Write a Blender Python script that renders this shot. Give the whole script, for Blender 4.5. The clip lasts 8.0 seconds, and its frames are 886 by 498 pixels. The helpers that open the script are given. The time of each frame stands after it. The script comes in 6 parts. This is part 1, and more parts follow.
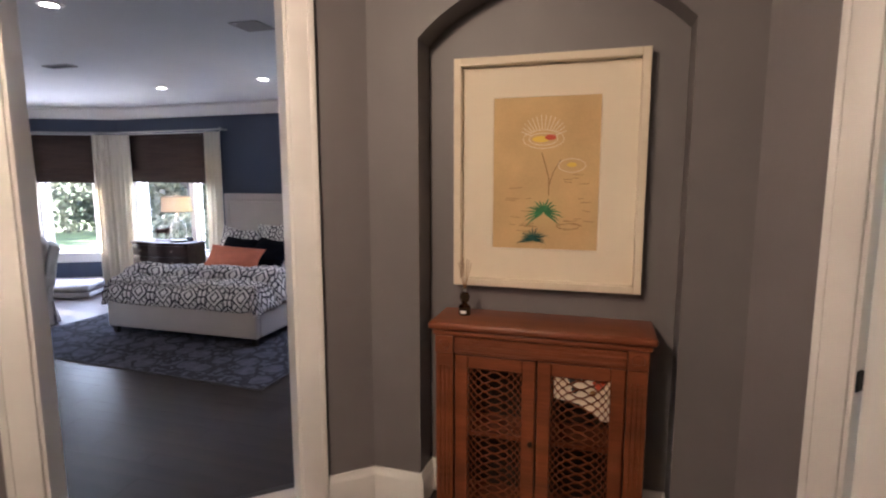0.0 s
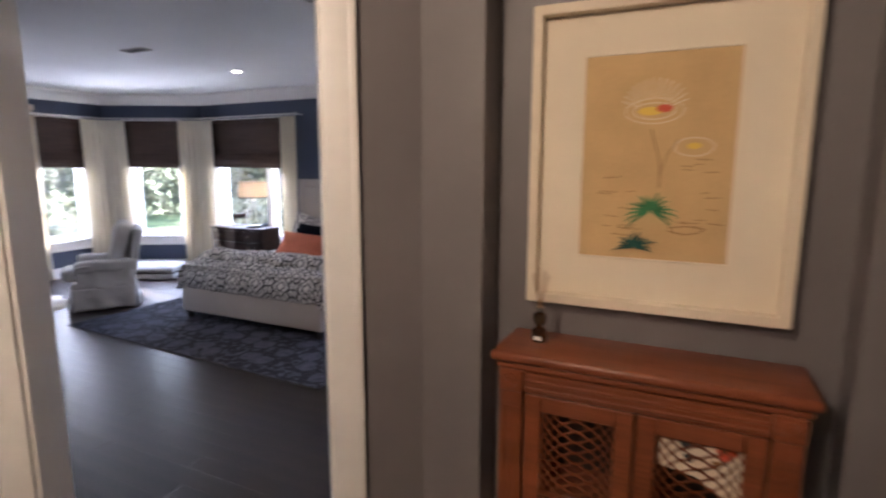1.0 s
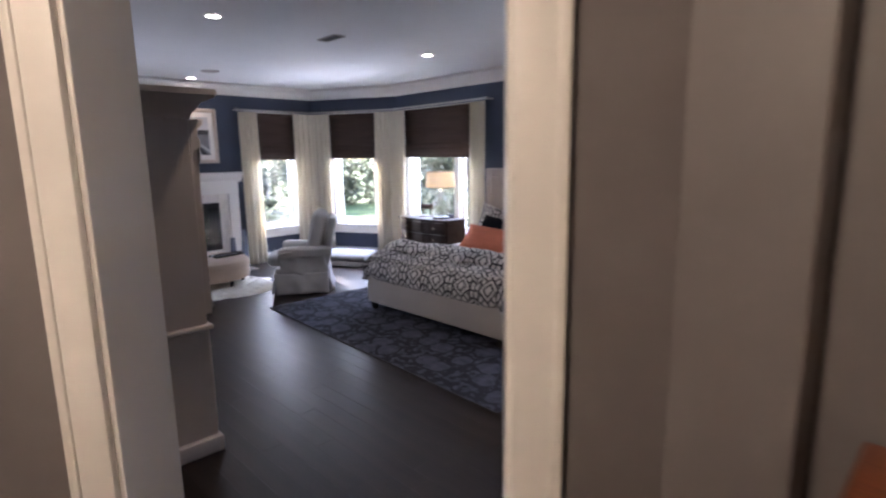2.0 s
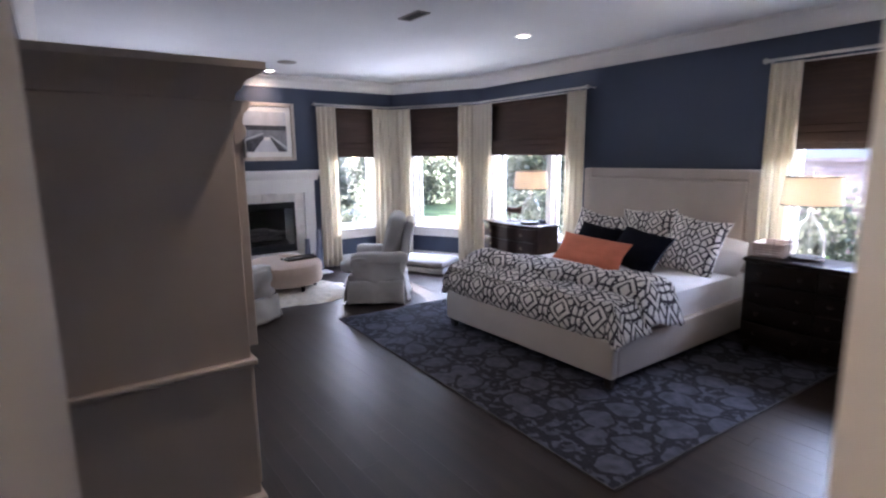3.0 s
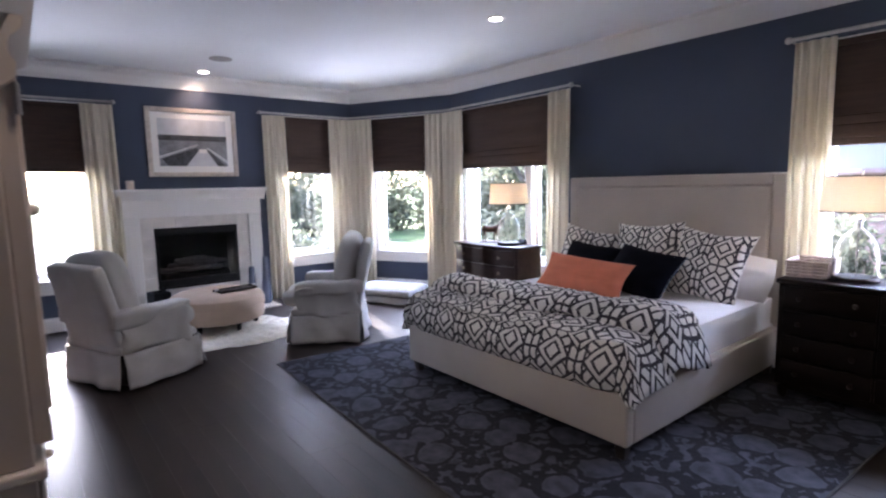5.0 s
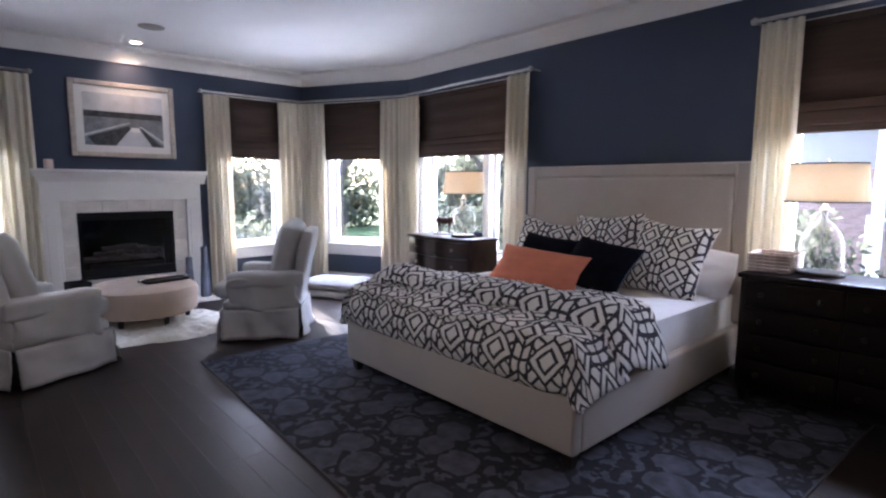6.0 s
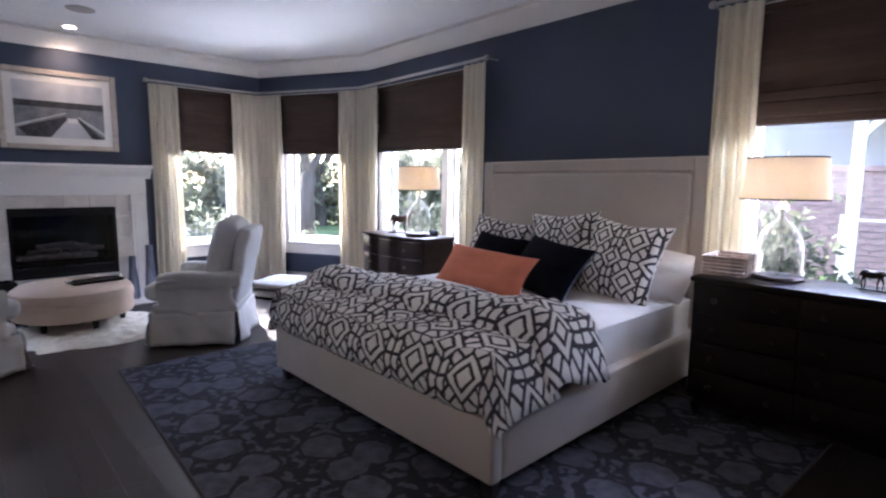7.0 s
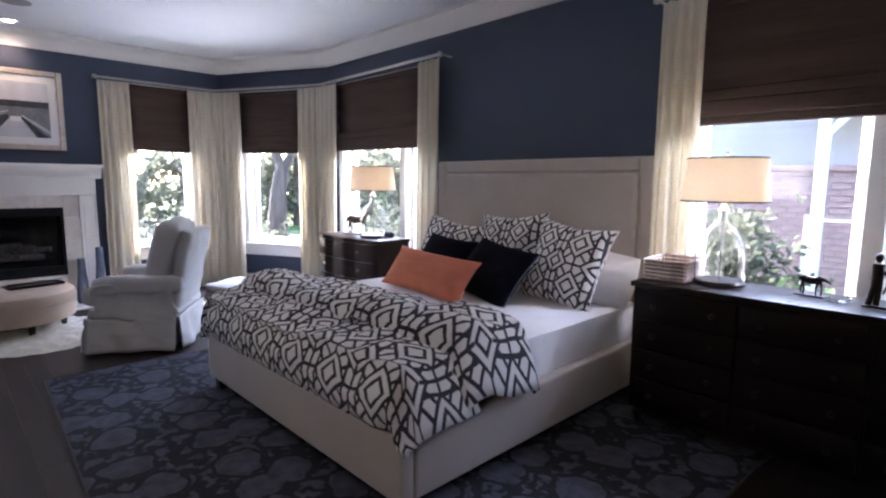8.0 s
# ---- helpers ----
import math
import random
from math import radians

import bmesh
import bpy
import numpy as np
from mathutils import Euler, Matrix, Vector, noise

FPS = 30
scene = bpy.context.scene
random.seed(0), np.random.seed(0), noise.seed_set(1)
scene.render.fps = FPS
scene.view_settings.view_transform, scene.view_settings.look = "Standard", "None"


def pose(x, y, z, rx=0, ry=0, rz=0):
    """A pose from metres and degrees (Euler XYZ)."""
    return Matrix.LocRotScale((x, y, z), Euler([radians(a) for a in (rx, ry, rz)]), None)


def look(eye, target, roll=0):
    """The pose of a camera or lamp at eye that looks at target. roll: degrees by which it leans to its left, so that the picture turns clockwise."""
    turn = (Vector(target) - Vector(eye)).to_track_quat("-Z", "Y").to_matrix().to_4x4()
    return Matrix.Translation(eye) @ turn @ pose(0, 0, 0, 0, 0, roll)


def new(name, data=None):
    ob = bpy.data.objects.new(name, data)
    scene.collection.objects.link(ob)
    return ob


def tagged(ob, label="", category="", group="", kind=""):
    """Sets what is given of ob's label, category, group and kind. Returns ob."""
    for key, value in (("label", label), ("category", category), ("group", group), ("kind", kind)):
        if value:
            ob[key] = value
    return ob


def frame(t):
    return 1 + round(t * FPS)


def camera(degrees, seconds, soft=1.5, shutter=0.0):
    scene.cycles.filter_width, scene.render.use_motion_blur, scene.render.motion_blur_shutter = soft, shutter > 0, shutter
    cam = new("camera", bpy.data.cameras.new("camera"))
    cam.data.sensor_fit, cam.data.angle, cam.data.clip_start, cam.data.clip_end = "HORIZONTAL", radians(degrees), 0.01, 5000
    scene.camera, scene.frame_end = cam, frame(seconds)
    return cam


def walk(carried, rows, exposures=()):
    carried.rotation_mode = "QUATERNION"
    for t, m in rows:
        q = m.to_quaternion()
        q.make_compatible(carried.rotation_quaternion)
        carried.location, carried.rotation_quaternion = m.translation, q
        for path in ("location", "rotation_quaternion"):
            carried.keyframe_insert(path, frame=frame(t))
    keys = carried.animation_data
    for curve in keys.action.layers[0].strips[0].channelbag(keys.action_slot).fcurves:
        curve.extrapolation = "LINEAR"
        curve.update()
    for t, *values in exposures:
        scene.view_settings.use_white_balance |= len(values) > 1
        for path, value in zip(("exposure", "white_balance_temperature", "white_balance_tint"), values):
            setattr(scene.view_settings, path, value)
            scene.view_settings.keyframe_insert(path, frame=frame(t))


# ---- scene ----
cam = camera(79.7, 8.0, soft=2.2, shutter=0.5)
PATH = [
    (0, (0.348, 0.068, 1.811), (-0.222, 1.967, 1.544), -0.1),
    (0.5, (0.341, 0.301, 1.812), (-0.269, 2.185, 1.535), 0.4),
    (1, (0.235, 0.559, 1.808), (-0.612, 2.342, 1.491), 0.1),
    (1.5, (0.018, 0.841, 1.78), (-1.165, 2.418, 1.442), -0.5),
    (2, (-0.217, 1.151, 1.761), (-1.624, 2.529, 1.415), -0.9),
    (2.1, (-0.291, 1.186, 1.761), (-1.724, 2.538, 1.417), -0.6),
    (3.3, (-1.04, 1.723, 1.712), (-2.655, 2.853, 1.376), -1.1),
    (3.5, (-1.132, 1.785, 1.696), (-2.75, 2.914, 1.371), -1.3),
    (4, (-1.334, 1.995, 1.66), (-2.956, 3.128, 1.367), -1.9),
    (4.2, (-1.404, 2.075, 1.64), (-3.026, 3.212, 1.367), -2.1),
    (5.5, (-1.699, 2.442, 1.465), (-3.198, 3.745, 1.228), -0.2),
    (6, (-1.75, 2.661, 1.405), (-3.228, 3.987, 1.164), 0.2),
    (6.5, (-1.748, 2.896, 1.386), (-3.224, 4.225, 1.144), 0.1),
    (7, (-1.718, 3.139, 1.386), (-3.173, 4.489, 1.138), 0.5),
    (7.5, (-1.662, 3.34, 1.387), (-3.09, 4.719, 1.141), 0.3),
    (8, (-1.59, 3.476, 1.404), (-3.018, 4.853, 1.151), 0.5),
]
walk(cam, [(t, look(eye, target, roll)) for t, eye, target, roll in PATH], [(0, 4.4, 5950, 20), (0.5, 4.4, 5950, 20), (1, 4.3, 5950, 20), (2, 4.15, 5950, 20), (3.5, 4.4, 5950, 20), (4, 4.45, 5950, 20), (5.5, 4.17, 5950, 20), (6.5, 4.05, 5950, 20), (8, 4.1, 5950, 20)])

# ---- world, sun, large lights ----
world = bpy.data.worlds.new("world")
scene.world = world
world.use_nodes = True
wn = world.node_tree
sky = wn.nodes.new("ShaderNodeTexSky")
sky.sky_type = "NISHITA"
sky.sun_disc = False
SUN_FROM = Vector((-0.975, 0.17, 0.62)).normalized()
sky.sun_elevation = math.asin(SUN_FROM.z)
sky.sun_rotation = math.atan2(SUN_FROM.x, SUN_FROM.y)
wn.nodes["Background"].inputs["Strength"].default_value = 0.12
wn.links.new(sky.outputs[0], wn.nodes["Background"].inputs[0])
sun_data = bpy.data.lights.new("sun", "SUN")
sun_data.energy, sun_data.angle, sun_data.color = 2.6, radians(0.5), (1.0, 0.94, 0.85)
sun = new("sun", sun_data)
sun.matrix_world = look(SUN_FROM * 30, (0, 0, 0))


def lamp(name, at, power, color=(1.0, 0.72, 0.42), size=0.05):
    d = bpy.data.lights.new(name, "POINT")
    d.energy, d.color, d.shadow_soft_size = power, color, size
    ob = new(name, d)
    ob.location = at
    return ob


def beam(name, at, to, power, degrees, color=(1.0, 0.80, 0.60)):
    d = bpy.data.lights.new(name, "SPOT")
    d.energy, d.color, d.spot_size, d.spot_blend, d.shadow_soft_size = power, color, radians(degrees), 0.9, 0.04
    ob = new(name, d)
    ob.matrix_world = look(at, to)
    return ob


def window_fill(at, inward, w, h, power, color=(0.68, 0.78, 1.0)):
    """Unseen lamp added outside a window for sky light or sunny ground bounce."""
    d = bpy.data.lights.new("window_fill", "AREA")
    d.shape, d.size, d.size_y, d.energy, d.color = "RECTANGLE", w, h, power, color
    ob = new("window_fill", d)
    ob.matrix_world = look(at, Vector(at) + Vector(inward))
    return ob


# each window: its middle in plan, the way into the room, its width, power of the added sky lamp, power of the added
# ground bounce lamp
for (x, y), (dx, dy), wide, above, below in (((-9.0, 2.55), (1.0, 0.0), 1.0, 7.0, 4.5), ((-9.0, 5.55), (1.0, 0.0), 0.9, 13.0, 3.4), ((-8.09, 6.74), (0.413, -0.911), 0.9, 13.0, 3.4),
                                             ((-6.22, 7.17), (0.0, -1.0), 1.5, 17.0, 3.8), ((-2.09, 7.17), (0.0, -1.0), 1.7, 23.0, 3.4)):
    window_fill((x - 0.50 * dx, y - 0.50 * dy, 2.35), (dx, dy, -0.95), wide, 0.80, above)
    window_fill((x - 1.0 * dx, y - 1.0 * dy, 0.22), (0.6 * dx, 0.6 * dy, 1.0), wide * 1.3, 1.1, below, (0.84, 0.88, 1.0))

# ---- materials ----
def mat(name, color, rough=0.6, metal=0.0, var=0.12, scale=6.0, fine=0.0, fscale=200.0, bump=0.1, stretch=(1, 1, 1), sheen=0.0, gloss=0.5, coord="Object"):
    """A principled surface with a broad and a fine noise in colour and relief."""
    m = bpy.data.materials.new(name)
    m.use_nodes = True
    nt = m.node_tree
    b = nt.nodes["Principled BSDF"]
    b.inputs["Roughness"].default_value, b.inputs["Metallic"].default_value = rough, metal
    b.inputs["Specular IOR Level"].default_value = gloss
    if sheen:
        b.inputs["Sheen Weight"].default_value = sheen
    tc = nt.nodes.new("ShaderNodeTexCoord")
    mp = nt.nodes.new("ShaderNodeMapping")
    mp.inputs["Scale"].default_value = stretch
    nt.links.new(tc.outputs[coord], mp.inputs[0])
    n1 = nt.nodes.new("ShaderNodeTexNoise")
    n1.inputs["Scale"].default_value, n1.inputs["Detail"].default_value = scale, 6
    n2 = nt.nodes.new("ShaderNodeTexNoise")
    n2.inputs["Scale"].default_value, n2.inputs["Detail"].default_value = fscale, 3
    for n in (n1, n2):
        nt.links.new(mp.outputs[0], n.inputs["Vector"])
    mix = nt.nodes.new("ShaderNodeMix")
    mix.data_type = "RGBA"
    c = Vector(color)
    mix.inputs[6].default_value = (*(c * (1 - var)), 1)
    mix.inputs[7].default_value = (*[min(1, v) for v in c * (1 + var)], 1)
    add = nt.nodes.new("ShaderNodeMath")
    add.operation = "MULTIPLY_ADD"
    nt.links.new(n2.outputs[0], add.inputs[0])
    add.inputs[1].default_value = fine
    nt.links.new(n1.outputs[0], add.inputs[2])
    sub = nt.nodes.new("ShaderNodeMapRange")
    sub.inputs[1].default_value, sub.inputs[2].default_value = 0.3 + fine * 0.5, 0.7 + fine * 0.5
    nt.links.new(add.outputs[0], sub.inputs[0])
    nt.links.new(sub.outputs[0], mix.inputs[0])
    nt.links.new(mix.outputs[2], b.inputs["Base Color"])
    if bump:
        bp = nt.nodes.new("ShaderNodeBump")
        bp.inputs["Strength"].default_value, bp.inputs["Distance"].default_value = bump, 0.004
        nt.links.new(n2.outputs[0], bp.inputs["Height"])
        nt.links.new(bp.outputs[0], b.inputs["Normal"])
    return m


def nodes_of(m):
    return m.node_tree, m.node_tree.nodes["Principled BSDF"]


M_NAVY = mat("navy_paint", (0.050, 0.066, 0.108), 0.55, var=0.06, scale=1.5, fscale=350, bump=0.08)
M_TAUPE = mat("taupe_paint", (0.184, 0.167, 0.169), 0.5, var=0.05, scale=1.5, fscale=350, bump=0.08)
M_TRIM = mat("white_trim_paint", (0.85, 0.83, 0.80), 0.35, var=0.03, scale=2, bump=0.03)
M_CEIL = mat("ceiling_paint", (0.78, 0.79, 0.80), 0.9, var=0.02, scale=2, fscale=400, bump=0.08)
M_CURTAIN = mat("linen_curtain_base", (0.83, 0.775, 0.655), 0.9, var=0.06, scale=5, fine=0.4, fscale=500, bump=0.25, stretch=(1, 1, 0.3))
M_ROD = mat("pewter_rod", (0.52, 0.50, 0.48), 0.32, 0.9, bump=0.02)
M_UPH = mat("greige_upholstery", (0.50, 0.45, 0.405), 0.85, var=0.05, scale=3, fine=0.4, fscale=600, bump=0.25)
# also colours the cabinet's back, as painted shade behind the grilles
M_LEG_AND_SHADE = mat("dark_leg_wood_and_shade", (0.020, 0.014, 0.012), 0.4, bump=0.05)
M_SHEET = mat("white_cotton", (0.84, 0.83, 0.84), 0.85, var=0.03, scale=8, fine=0.3, fscale=500, bump=0.15)
M_BLACKPIL = mat("navy_velvet", (0.0045, 0.0050, 0.0095), 0.95, var=0.25, scale=9, fscale=400, bump=0.2, gloss=0.06)
M_ORANGE = mat("coral_linen", (0.56, 0.168, 0.092), 0.9, var=0.10, scale=7, fine=0.5, fscale=450, bump=0.35, stretch=(1, 0.3, 1))
M_SLIP = mat("grey_slipcover", (0.58, 0.56, 0.53), 0.9, var=0.06, scale=6, fine=0.4, fscale=500, bump=0.25)
M_OTTO = mat("blush_upholstery", (0.60, 0.455, 0.345), 0.9, var=0.06, scale=6, fine=0.4, fscale=450, bump=0.25)
M_FUR = mat("ivory_sheepskin", (0.80, 0.75, 0.64), 1.0, var=0.10, scale=22, fine=0.6, fscale=120, bump=1.0)
M_ESPRESSO = mat("espresso_wood", (0.0090, 0.0055, 0.0046), 0.38, var=0.35, scale=4, fine=0.4, fscale=60, bump=0.06, stretch=(0.15, 3, 3), gloss=0.14)
M_WALNUT = mat("dark_walnut", (0.040, 0.023, 0.018), 0.30, var=0.35, scale=4, fine=0.5, fscale=60, bump=0.06, stretch=(0.15, 3, 3), gloss=0.35)
M_BRASS = mat("aged_brass", (0.20, 0.16, 0.12), 0.38, 0.9, bump=0.05)
M_PEWTER = mat("pewter_knob", (0.45, 0.43, 0.40), 0.35, 1.0, bump=0.05)
M_BRONZE = mat("dark_bronze", (0.030, 0.022, 0.018), 0.35, 0.6, var=0.3, scale=25, bump=0.2)
M_BROWNFIG = mat("brown_resin", (0.075, 0.036, 0.022), 0.5, var=0.3, scale=30, bump=0.2)
M_BLACK = mat("black_iron", (0.009, 0.009, 0.010), 0.5, var=0.2, scale=10, bump=0.1, gloss=0.15)
M_MARBLE = mat("cream_stone", (0.77, 0.73, 0.68), 0.35, var=0.10, scale=7, fine=0.2, fscale=40, bump=0.04)
M_LOG = mat("ceramic_log", (0.075, 0.068, 0.064), 0.9, var=0.5, scale=30, fscale=150, bump=0.6)
M_ARMOIRE = mat("ivory_paint", (0.62, 0.54, 0.48), 0.45, var=0.04, scale=2.5, fscale=250, bump=0.06)
M_CAB = mat("cherry_wood", (0.21, 0.060, 0.023), 0.33, var=0.28, scale=3.5, fine=0.5, fscale=45, bump=0.05, stretch=(0.2, 2.5, 2.5))
M_MAT = mat("ivory_mat_board", (0.80, 0.70, 0.55), 0.8, var=0.02, scale=3, bump=0.03)
M_PAPER = mat("ochre_paper", (0.62, 0.42, 0.20), 0.85, var=0.10, scale=6, fine=0.3, fscale=90, bump=0.05)
M_SILVER = mat("champagne_frame", (0.62, 0.54, 0.47), 0.4, 0.35, var=0.15, scale=20, bump=0.1)
M_GREY1 = mat("print_grey_dark", (0.055, 0.058, 0.065), 0.7, var=0.5, scale=18, fine=0.8, fscale=90, bump=0)
M_GREY2 = mat("print_grey_mid", (0.22, 0.23, 0.25), 0.7, var=0.3, scale=10, fine=0.5, fscale=80, bump=0)
M_GREY3 = mat("print_grey_light", (0.60, 0.61, 0.64), 0.7, var=0.12, scale=7, bump=0)
M_GREENINK = mat("green_ink", (0.045, 0.20, 0.075), 0.8, var=0.4, scale=30, bump=0)
M_DKGREEN = mat("blue_green_ink", (0.02, 0.09, 0.07), 0.8, var=0.4, scale=30, bump=0)
M_PALEINK = mat("pale_ink", (0.78, 0.66, 0.46), 0.8, bump=0)
M_REDINK = mat("red_ink", (0.60, 0.10, 0.05), 0.8, bump=0)
M_YELINK = mat("yellow_ink", (0.78, 0.56, 0.10), 0.8, bump=0)
M_BROWNINK = mat("brown_ink", (0.30, 0.16, 0.06), 0.8, bump=0)
M_WICKER = mat("whitewashed_wicker", (0.42, 0.34, 0.29), 0.8, var=0.3, scale=40, fscale=200, bump=0.3)
M_CHROME = mat("chrome", (0.75, 0.74, 0.72), 0.12, 1.0, bump=0)
M_CANDLE = mat("ivory_wax", (0.80, 0.66, 0.56), 0.6, bump=0.02)
M_VENTDK = mat("vent_dark", (0.05, 0.05, 0.052), 0.7, bump=0)
M_SMOKE = mat("grey_glazed_ceramic", (0.16, 0.18, 0.24), 0.15, var=0.35, scale=5, stretch=(6, 6, 0.6), bump=0.05)
M_REED = mat("reed_stick", (0.34, 0.19, 0.09), 0.8, bump=0)
M_BARK = mat("bark", (0.085, 0.068, 0.055), 0.95, var=0.4, scale=9, fine=0.7, fscale=45, bump=0.9, stretch=(1, 1, 0.3))
M_GRASS = mat("lawn", (0.10, 0.15, 0.045), 0.95, var=0.35, scale=1.3, fine=0.8, fscale=30, bump=0.8)
M_MULCH = mat("pale_gravel", (0.36, 0.34, 0.30), 0.95, var=0.25, scale=4, fine=0.8, fscale=40, bump=0.8)


def thin_leaf():
    """Leaves let the sun through."""
    m = mat("leaf", (0.128, 0.140, 0.100), 0.6, var=0.5, scale=3, fine=0.5, fscale=20, bump=0)
    nt, b = nodes_of(m)
    src = b.inputs["Base Color"].links[0].from_socket
    t, mix = nt.nodes.new("ShaderNodeBsdfTranslucent"), nt.nodes.new("ShaderNodeMixShader")
    nt.links.new(src, t.inputs[0])
    mix.inputs[0].default_value = 0.6
    nt.links.new(b.outputs[0], mix.inputs[1])
    nt.links.new(t.outputs[0], mix.inputs[2])
    nt.links.new(mix.outputs[0], nt.nodes["Material Output"].inputs[0])
    return m


M_LEAF = thin_leaf()


def sheer(m, share_through):
    """Cloth that daylight shines through."""
    nt, b = nodes_of(m)
    src = b.inputs["Base Color"].links[0].from_socket
    t, mix = nt.nodes.new("ShaderNodeBsdfTranslucent"), nt.nodes.new("ShaderNodeMixShader")
    nt.links.new(src, t.inputs[0])
    mix.inputs[0].default_value = share_through
    nt.links.new(b.outputs[0], mix.inputs[1])
    nt.links.new(t.outputs[0], mix.inputs[2])
    nt.links.new(mix.outputs[0], nt.nodes["Material Output"].inputs[0])
    return m


sheer(M_CURTAIN, 0.42)
M_PALM = mat("bright_leaf", (0.13, 0.19, 0.055), 0.5, var=0.4, scale=4, bump=0)
M_SIDING = mat("stucco_wall", (0.34, 0.32, 0.31), 0.9, var=0.06, scale=2, fscale=120, bump=0.3)
M_BRICK = mat("brick", (0.33, 0.225, 0.215), 0.9, var=0.3, scale=6, fine=0.5, fscale=60, bump=0.5)
M_MORTAR = mat("mortar", (0.33, 0.27, 0.26), 0.95, var=0.1, scale=10, bump=0.3)
M_ROOF = mat("roof_shingle", (0.16, 0.14, 0.13), 0.95, var=0.2, scale=4, fscale=50, bump=0.6)
M_SKIRTDK = mat("firebox_lining", (0.006, 0.006, 0.006), 0.9, var=0.3, scale=14, bump=0.3, gloss=0.04)


def shade_cloth():
    m = mat("woven_brown_shade", (0.050, 0.028, 0.020), 0.85, var=0.25, scale=7, fine=0.6, fscale=70, bump=0.5, stretch=(0.25, 0.25, 5))
    return m


M_SHADE = shade_cloth()


def floor_wood():
    m = mat("dark_oak_plank", (0.021, 0.013, 0.010), 0.36, var=0.30, scale=3.0, fine=0.6, fscale=34, bump=0.10, stretch=(0.16, 2.4, 2.4), gloss=0.36)
    nt, b = nodes_of(m)
    oi = nt.nodes.new("ShaderNodeObjectInfo")
    hsv = nt.nodes.new("ShaderNodeHueSaturation")
    mr = nt.nodes.new("ShaderNodeMapRange")
    mr.inputs[3].default_value, mr.inputs[4].default_value = 0.93, 1.07
    nt.links.new(oi.outputs["Random"], mr.inputs[0])
    nt.links.new(mr.outputs[0], hsv.inputs["Value"])
    src = b.inputs["Base Color"].links[0].from_socket
    nt.links.new(src, hsv.inputs["Color"])
    nt.links.new(hsv.outputs[0], b.inputs["Base Color"])
    return m


M_FLOOR = floor_wood()


def glass(name, color=(1, 1, 1), rough=0.0):
    m = bpy.data.materials.new(name)
    m.use_nodes = True
    nt, b = nodes_of(m)
    b.inputs["Base Color"].default_value = (*color, 1)
    b.inputs["Transmission Weight"].default_value = 1.0
    b.inputs["Roughness"].default_value = rough
    b.inputs["IOR"].default_value = 1.45
    return m


M_GLASS = glass("clear_glass")
M_FROST = glass("pressed_glass", (0.95, 0.97, 1.0), 0.05)
M_SMOKEGLASS = glass("amber_glass", (0.25, 0.17, 0.10), 0.02)


def glow(name, color, strength):
    m = bpy.data.materials.new(name)
    m.use_nodes = True
    nt, b = nodes_of(m)
    b.inputs["Emission Color"].default_value = (*color, 1)
    b.inputs["Emission Strength"].default_value = strength
    return m


M_BULB = glow("downlight_lens", (1.0, 0.92, 0.80), 2.6)


def lampshade_cloth():
    m = bpy.data.materials.new("linen_lampshade")
    m.use_nodes = True
    nt = m.node_tree
    nt.nodes.remove(nt.nodes["Principled BSDF"])
    d, t, mix = (nt.nodes.new("ShaderNodeBsdf" + n) for n in ("Diffuse", "Translucent", "Diffuse"))
    nt.nodes.remove(mix)
    mix = nt.nodes.new("ShaderNodeMixShader")
    tc = nt.nodes.new("ShaderNodeTexCoord")
    n = nt.nodes.new("ShaderNodeTexNoise")
    n.inputs["Scale"].default_value = 300
    ramp = nt.nodes.new("ShaderNodeMapRange")
    ramp.inputs[3].default_value, ramp.inputs[4].default_value = 0.9, 1.05
    col = nt.nodes.new("ShaderNodeMix")
    col.data_type, col.blend_type = "RGBA", "MULTIPLY"
    col.inputs[0].default_value = 1
    col.inputs[6].default_value = (0.86, 0.78, 0.66, 1)
    nt.links.new(tc.outputs["Object"], n.inputs["Vector"])
    nt.links.new(n.outputs[0], ramp.inputs[0])
    nt.links.new(ramp.outputs[0], col.inputs[7])
    for s in (d, t):
        nt.links.new(col.outputs[2], s.inputs[0])
    mix.inputs[0].default_value = 0.45
    nt.links.new(d.outputs[0], mix.inputs[1])
    nt.links.new(t.outputs[0], mix.inputs[2])
    nt.links.new(mix.outputs[0], nt.nodes["Material Output"].inputs[0])
    return m


M_LAMPSHADE = lampshade_cloth()


class Net:
    """Short hand for chains of math nodes."""

    def __init__(self, m):
        self.nt = m.node_tree

    def op(self, kind, a, b=0.0, c=0.0):
        n = self.nt.nodes.new("ShaderNodeMath")
        n.operation = kind
        for i, v in enumerate((a, b, c)):
            if isinstance(v, (int, float)):
                n.inputs[i].default_value = v
            else:
                self.nt.links.new(v, n.inputs[i])
        return n.outputs[0]


